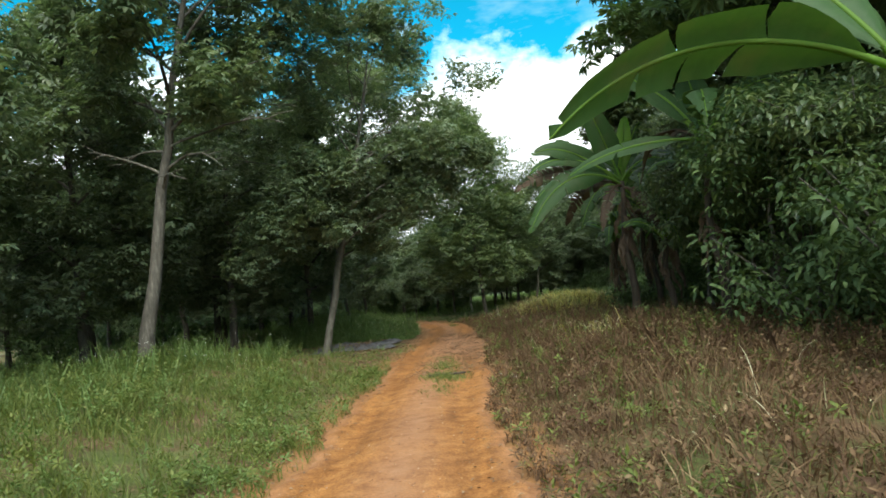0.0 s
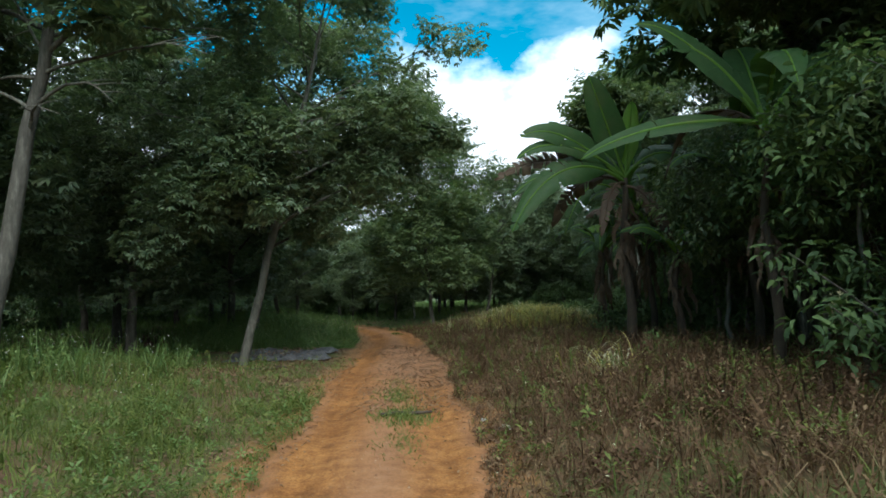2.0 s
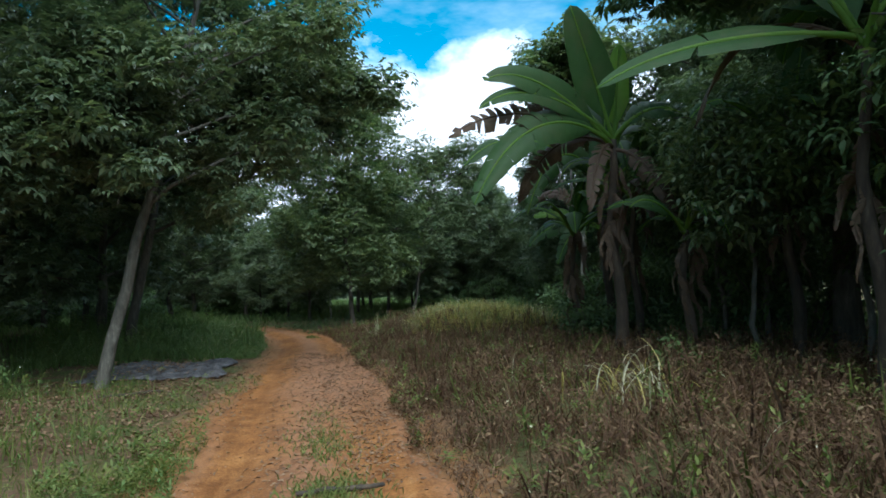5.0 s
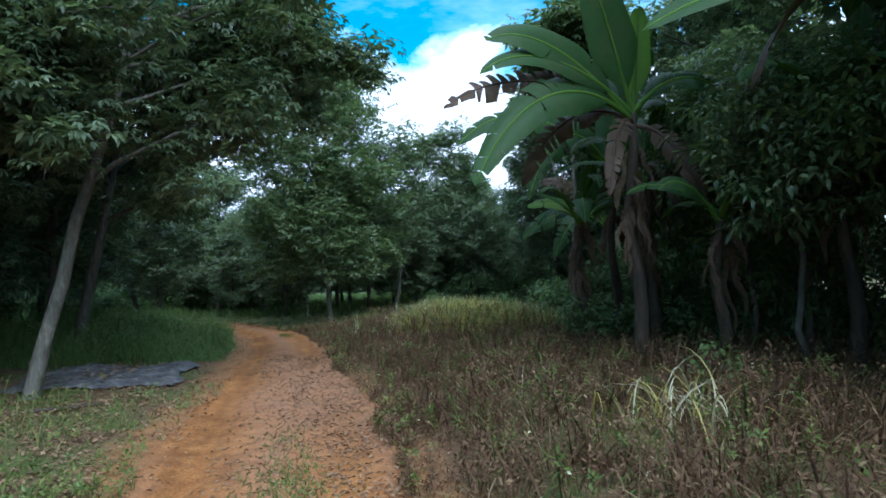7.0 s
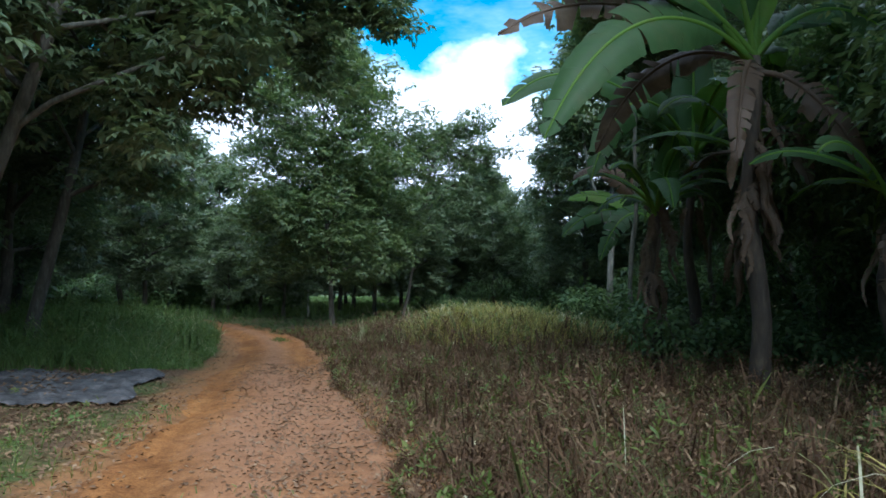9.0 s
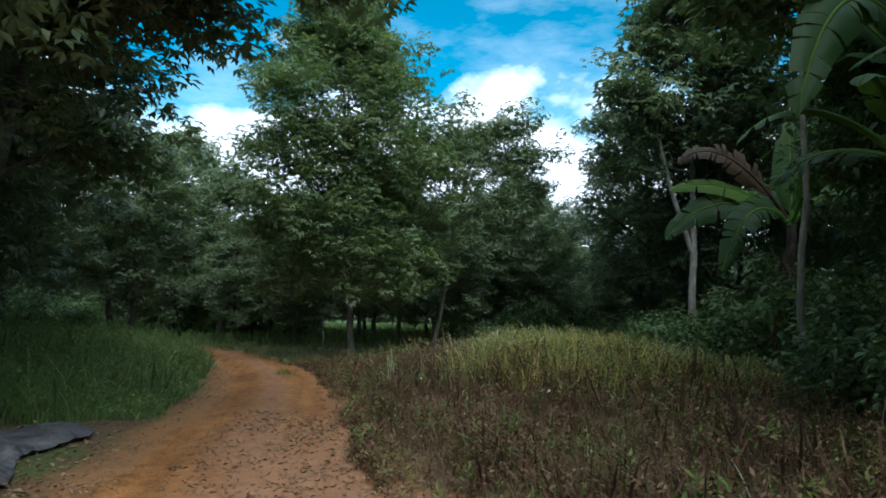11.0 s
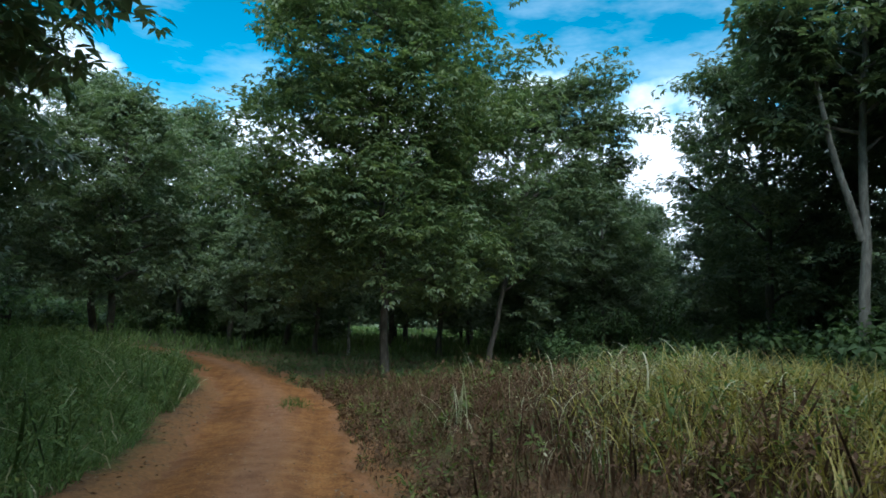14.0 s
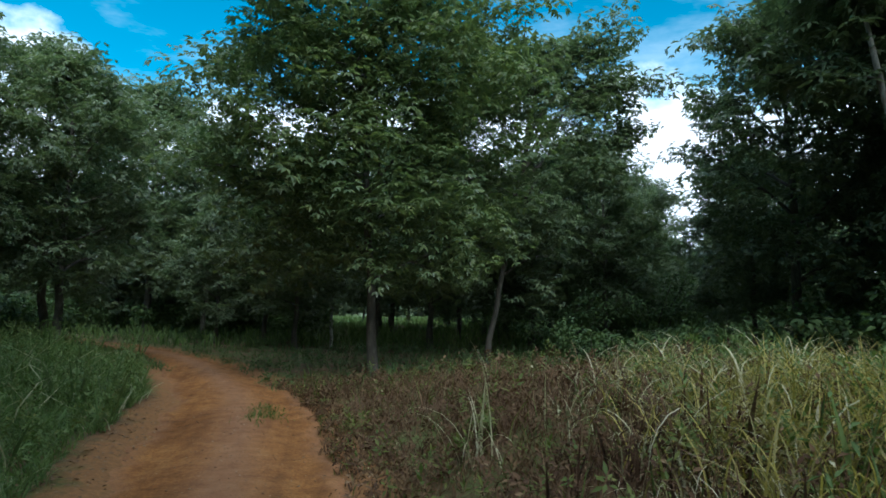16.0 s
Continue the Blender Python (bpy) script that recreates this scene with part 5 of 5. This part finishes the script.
def band(lo, hi, y0, y1):
    def pick(rng, n):
        y = rng.uniform(y0, y1, n)
        d = lo + (hi - lo) * rng.beta(2.2, 1.8, n)
        keep = rng.uniform(0, 1, n) < 0.25 + 0.9 * (lumps(d * 2 + 1, y, 1.7) * 0.5 + 0.5)
        return (road_mid(y) + d)[keep], y[keep], np.ones(keep.sum())
    return pick


leaf_bits("leaf_litter", "dry fallen leaves along the edge of the bank", M_LITTER, 7000, 21, band(0.6, 2.6, 0, 36), (0.02, 0.07), (0.0, 0.02), 0.4)
leaf_bits("leaf_litter", "dry fallen leaves along the grass verge", M_LITTER, 9000, 22, band(-2.7, -0.8, 0, 36), (0.02, 0.07), (0.0, 0.02), 0.4)
leaf_bits("leaf_litter", "brown fallen leaves heaped before the tarpaulin", M_LITTER, 11000, 23, band(-7.0, -0.9, 15.9, 23.0), (0.03, 0.085), (0.0, 0.03), tilt=0.5)
leaf_bits("leaf_litter", "brown fallen leaves scattered over the tarpaulin", M_LITTER, 420, 64, band(-5.0, -2.2, 22.3, 25.3), (0.05, 0.11), (0.13, 0.2), 0.4)
leaf_bits("leaf_litter", "small leaf scraps on the crown of the track", M_LITTER, 9500, 24, band(-0.7, 1.8, 14.0, 27), (0.02, 0.072), (0.004, 0.014), 0.35)
leaf_bits("leaf_litter", "brown fallen leaves on the shaded ground beyond the bend", M_LITTER, 6000, 62, band(1.0, 12.0, 36, 56), (0.05, 0.12), (0.0, 0.03), 0.4)
leaf_bits("leaf_litter", "brown fallen leaves under the rubber trees", M_LITTER, 9000, 63, band(-22.0, -3.0, -4, 50), (0.05, 0.14), (0.0, 0.04), 0.4)
leaf_bits("weed_leaves", "small green weed leaves among the verge grass", M_GRASS, 20000, 25, VERGE, (0.025, 0.075), (0.05, 0.45), 1.0, "weeds")
leaf_bits("weed_leaves", "brown weed leaves in the dead grass on the bank", M_DRY, 20000, 26, BANK, (0.025, 0.075), (0.05, 0.5), 1.0, "weeds")
leaf_bits("weed_leaves", "green weed leaves in the tall grass mound", M_LUSH, 9000, 27, MOUND, (0.025, 0.07), (0.2, 0.95), 1.0, "weeds")
leaf_bits("weed_leaves", "yellow-green weed leaves in the tall grass", M_YELLOW, 1500, 28, yellow_patch, (0.03, 0.06), (0.15, 0.7), 1.0, "weeds")
leaf_bits("pale_scraps", "pale dry leaf scraps caught in the dead weeds", M_PALE, 900, 61, BANK, (0.02, 0.055), (0.1, 0.45), 1.0)
leaf_bits("wild_flowers", "tiny white wild flowers above the verge grass", M_FLOWER, 420, 29, beside(-3.6, -9.0, 12.5, 19.0, wide=0.5), (0.014, 0.034), (0.5, 0.8), 1.2, "flowers")

# green tufts on the crown of the track
sward("track_grass", "trodden grass tuft on the crown of the track", M_GRASS, 1100, 31, reed_patch(0.12, 13.8, 0.2, 0.35), (0.05, 0.17), (0.008, 0.018), (0.3, 1.0))
sward("track_grass", "trodden grass tuft on the crown of the track", M_GRASS, 900, 32, reed_patch(0.05, 15.7, 0.2, 0.5), (0.05, 0.13), (0.008, 0.018), (0.3, 1.0))
sward("track_grass", "trodden grass tuft on the crown of the track", M_GRASS, 300, 33, reed_patch(-0.1, 33.5, 0.14, 0.4), (0.06, 0.15), (0.008, 0.018), (0.3, 1.0))
sward("track_grass", "trodden grass tuft on the crown of the track", M_GRASS, 420, 34, reed_patch(0.1, 12.2, 0.16, 0.4), (0.04, 0.12), (0.008, 0.016), (0.3, 1.0))
sward("track_grass", "trodden grass tuft on the crown of the track", M_GRASS, 360, 35, reed_patch(0.0, 17.3, 0.18, 0.5), (0.04, 0.11), (0.008, 0.016), (0.3, 1.0))


# ---- tarpaulin and small things ----
def tarpaulin():
    nx, ny = 130, 100
    u, v = np.meshgrid(np.linspace(0, 1, nx), np.linspace(0, 1, ny))
    x = -2.0 - 2.9 * u + 0.12 * np.sin(v * 9)
    y = 22.3 + 3.0 * v + 0.25 * u + 0.10 * np.sin(u * 13)
    fold = 0.62 * (0.07 * np.abs(np.sin(v * 14 + 2.2 * np.sin(u * 5))) + 0.05 * np.abs(np.sin(u * 19 + 3 * np.sin(v * 6))) + 0.10 * np.exp(-((v - 0.85) / 0.1) ** 2) * (0.6 + 0.4 * np.sin(u * 11)))
    z = land(x, y) + 0.02 + fold * np.clip(np.minimum.reduce([u, 1 - u, v, 1 - v]) * 26, 0.25, 1) + 0.018 * np.sin(u * 61 + 3 * np.sin(v * 17)) * np.sin(v * 43 + 2 * np.sin(u * 23)) + 0.02
    i = np.arange(ny - 1)[:, None] * nx + np.arange(nx - 1)[None]
    q = np.stack([i, i + nx, i + nx + 1, i + 1], -1).reshape(-1, 4)
    ob = new("tarpaulin", np_mesh("tarpaulin", np.stack([x, y, z], -1).reshape(-1, 3), [q], M_TARP, True))
    mod = ob.modifiers.new("thickness", "SOLIDIFY")
    mod.thickness = 0.006
    return tagged(ob, "crumpled grey plastic tarpaulin spread beside the track", "tarpaulin")


tarpaulin()


def fence_post(x, y, h, r, label):
    rng = random.Random(int(x * 10))
    pts = [Vector((0.02 * math.sin(i * 2), 0.015 * i, h * i / 4 - (0.2 if i == 0 else 0))) for i in range(5)]
    ob = new("post", tube_mesh("post", pts, [r, r * 0.98, r * 0.94, r * 0.9, r * 0.78], M_WOOD_GREY, 9, 0.06, rng))
    ob.location = (x, y, float(land(x, y)))
    return tagged(ob, label, "post")


fence_post(1.0, 47.4, 1.5, 0.06, "pale weathered wooden post at the edge of the field")
fence_post(-9.6, 49.0, 1.3, 0.05, "thin pale stake in the grass")


def stick(x, y, length, r, turn, label, name="stick"):
    rng = random.Random(int(y * 7))
    pts = [Vector(((i / 6 - 0.5) * length, rng.uniform(-0.03, 0.03), r * 0.8 + rng.uniform(0, 0.02))) for i in range(7)]
    ob = new(name, tube_mesh(name, pts, [r * (1 - 0.5 * abs(i / 6 - 0.4)) for i in range(7)], M_STEM, 7, 0.12, rng))
    ob.matrix_basis = pose(x, y, float(land(x, y)) + 0.014, 0, 0, turn)
    return tagged(ob, label, "stick")


stick(0.16, 13.85, 0.75, 0.028, 4, "dark broken stick lying on the crown of the track")
stick(-3.2, 20.3, 1.1, 0.03, 20, "dead stick on fallen leaves beside the tarpaulin")


def pebbles():
    rng = np.random.default_rng(91)
    n = 5200
    y = rng.uniform(1, 40, n)
    d = np.where(rng.uniform(0, 1, n) < 0.6, rng.normal(0.1, 0.35, n), rng.uniform(-1.4, 1.4, n))
    x = road_mid(y) + d
    t = np.array([(1, 0, 0), (-1, 0, 0), (0, 0.8, 0), (0, -0.8, 0), (0, 0, 0.6), (0, 0, -0.6)])
    f = np.array([(0, 2, 4), (2, 1, 4), (1, 3, 4), (3, 0, 4), (2, 0, 5), (1, 2, 5), (3, 1, 5), (0, 3, 5)])
    p = np.stack([x, y, land(x, y) + 0.018], 1)
    v, f = scatter((t, f), p, turns(rng, n, 0.5), rng.uniform(0.003, 0.009, n) * rng.choice([1, 1, 1, 1.8], n))
    return tagged(new("pebbles", np_mesh("pebbles", v, [f], M_STONE)), "small laterite pebbles on the crown of the track", "pebbles", kind="stuff")


pebbles()


def stone(x, y, size, turn, label):
    """A flat, worn stone."""
    rng = random.Random(int(y * 10))
    bm = bmesh.new()
    bmesh.ops.create_icosphere(bm, subdivisions=3, radius=size * 0.5)
    for v in bm.verts:
        k = 1 + 0.16 * math.sin(v.co.x * 31 + 2) * math.cos(v.co.y * 27) + rng.uniform(-0.02, 0.02)
        v.co = Vector((v.co.x * k, v.co.y * 0.62 * k, v.co.z * 0.34 * k))
    me = bpy.data.meshes.new("stone")
    bm.to_mesh(me)
    bm.free()
    me.materials.append(M_WOOD_GREY)
    ob = new("stone", me)
    ob.matrix_basis = pose(x, y, float(land(x, y)) + size * 0.10, 0, 4, turn)
    return tagged(ob, label, "stone")


stone(1.42, 12.6, 0.22, 15, "pale flat stone at the edge of the dirt track")
stone(1.22, 13.3, 0.12, 70, "small pale stone at the edge of the dirt track")


def board(name, size, place, mat, parent, tilt=0.0):
    """A sawn board with worn, rounded edges."""
    bm = bmesh.new()
    bmesh.ops.create_cube(bm, size=1.0)
    bmesh.ops.scale(bm, vec=size, verts=bm.verts)
    bmesh.ops.bevel(bm, geom=bm.edges[:], offset=0.008, segments=2, affect="EDGES")
    me = bpy.data.meshes.new(name)
    bm.to_mesh(me)
    bm.free()
    me.materials.append(mat)
    ob = child(name, me, parent)
    ob.matrix_basis = pose(*place, tilt, 0, 0)
    return ob


def bench(x, y, turn):
    """A rough plank bench with one tall back post."""
    root = tagged(new("bench"), "rough dark wooden bench in the grass under rubber trees", "bench")
    board("seat", (1.05, 0.34, 0.06), (0, 0, 0.60), M_STEM, root)
    board("back_rail", (1.0, 0.04, 0.10), (0, 0.17, 0.80), M_STEM, root, -6)
    for px in (-0.45, 0.45):
        board("leg", (0.07, 0.30, 0.60), (px, 0, 0.28), M_STEM, root)
        board("back_post", (0.06, 0.05, 1.05), (px, 0.19, 0.50), M_STEM, root, -6)
    root.matrix_basis = pose(x, y, float(land(x, y)), 0, 0, turn)
    return root


bench(-9.8, 43.6, 12)
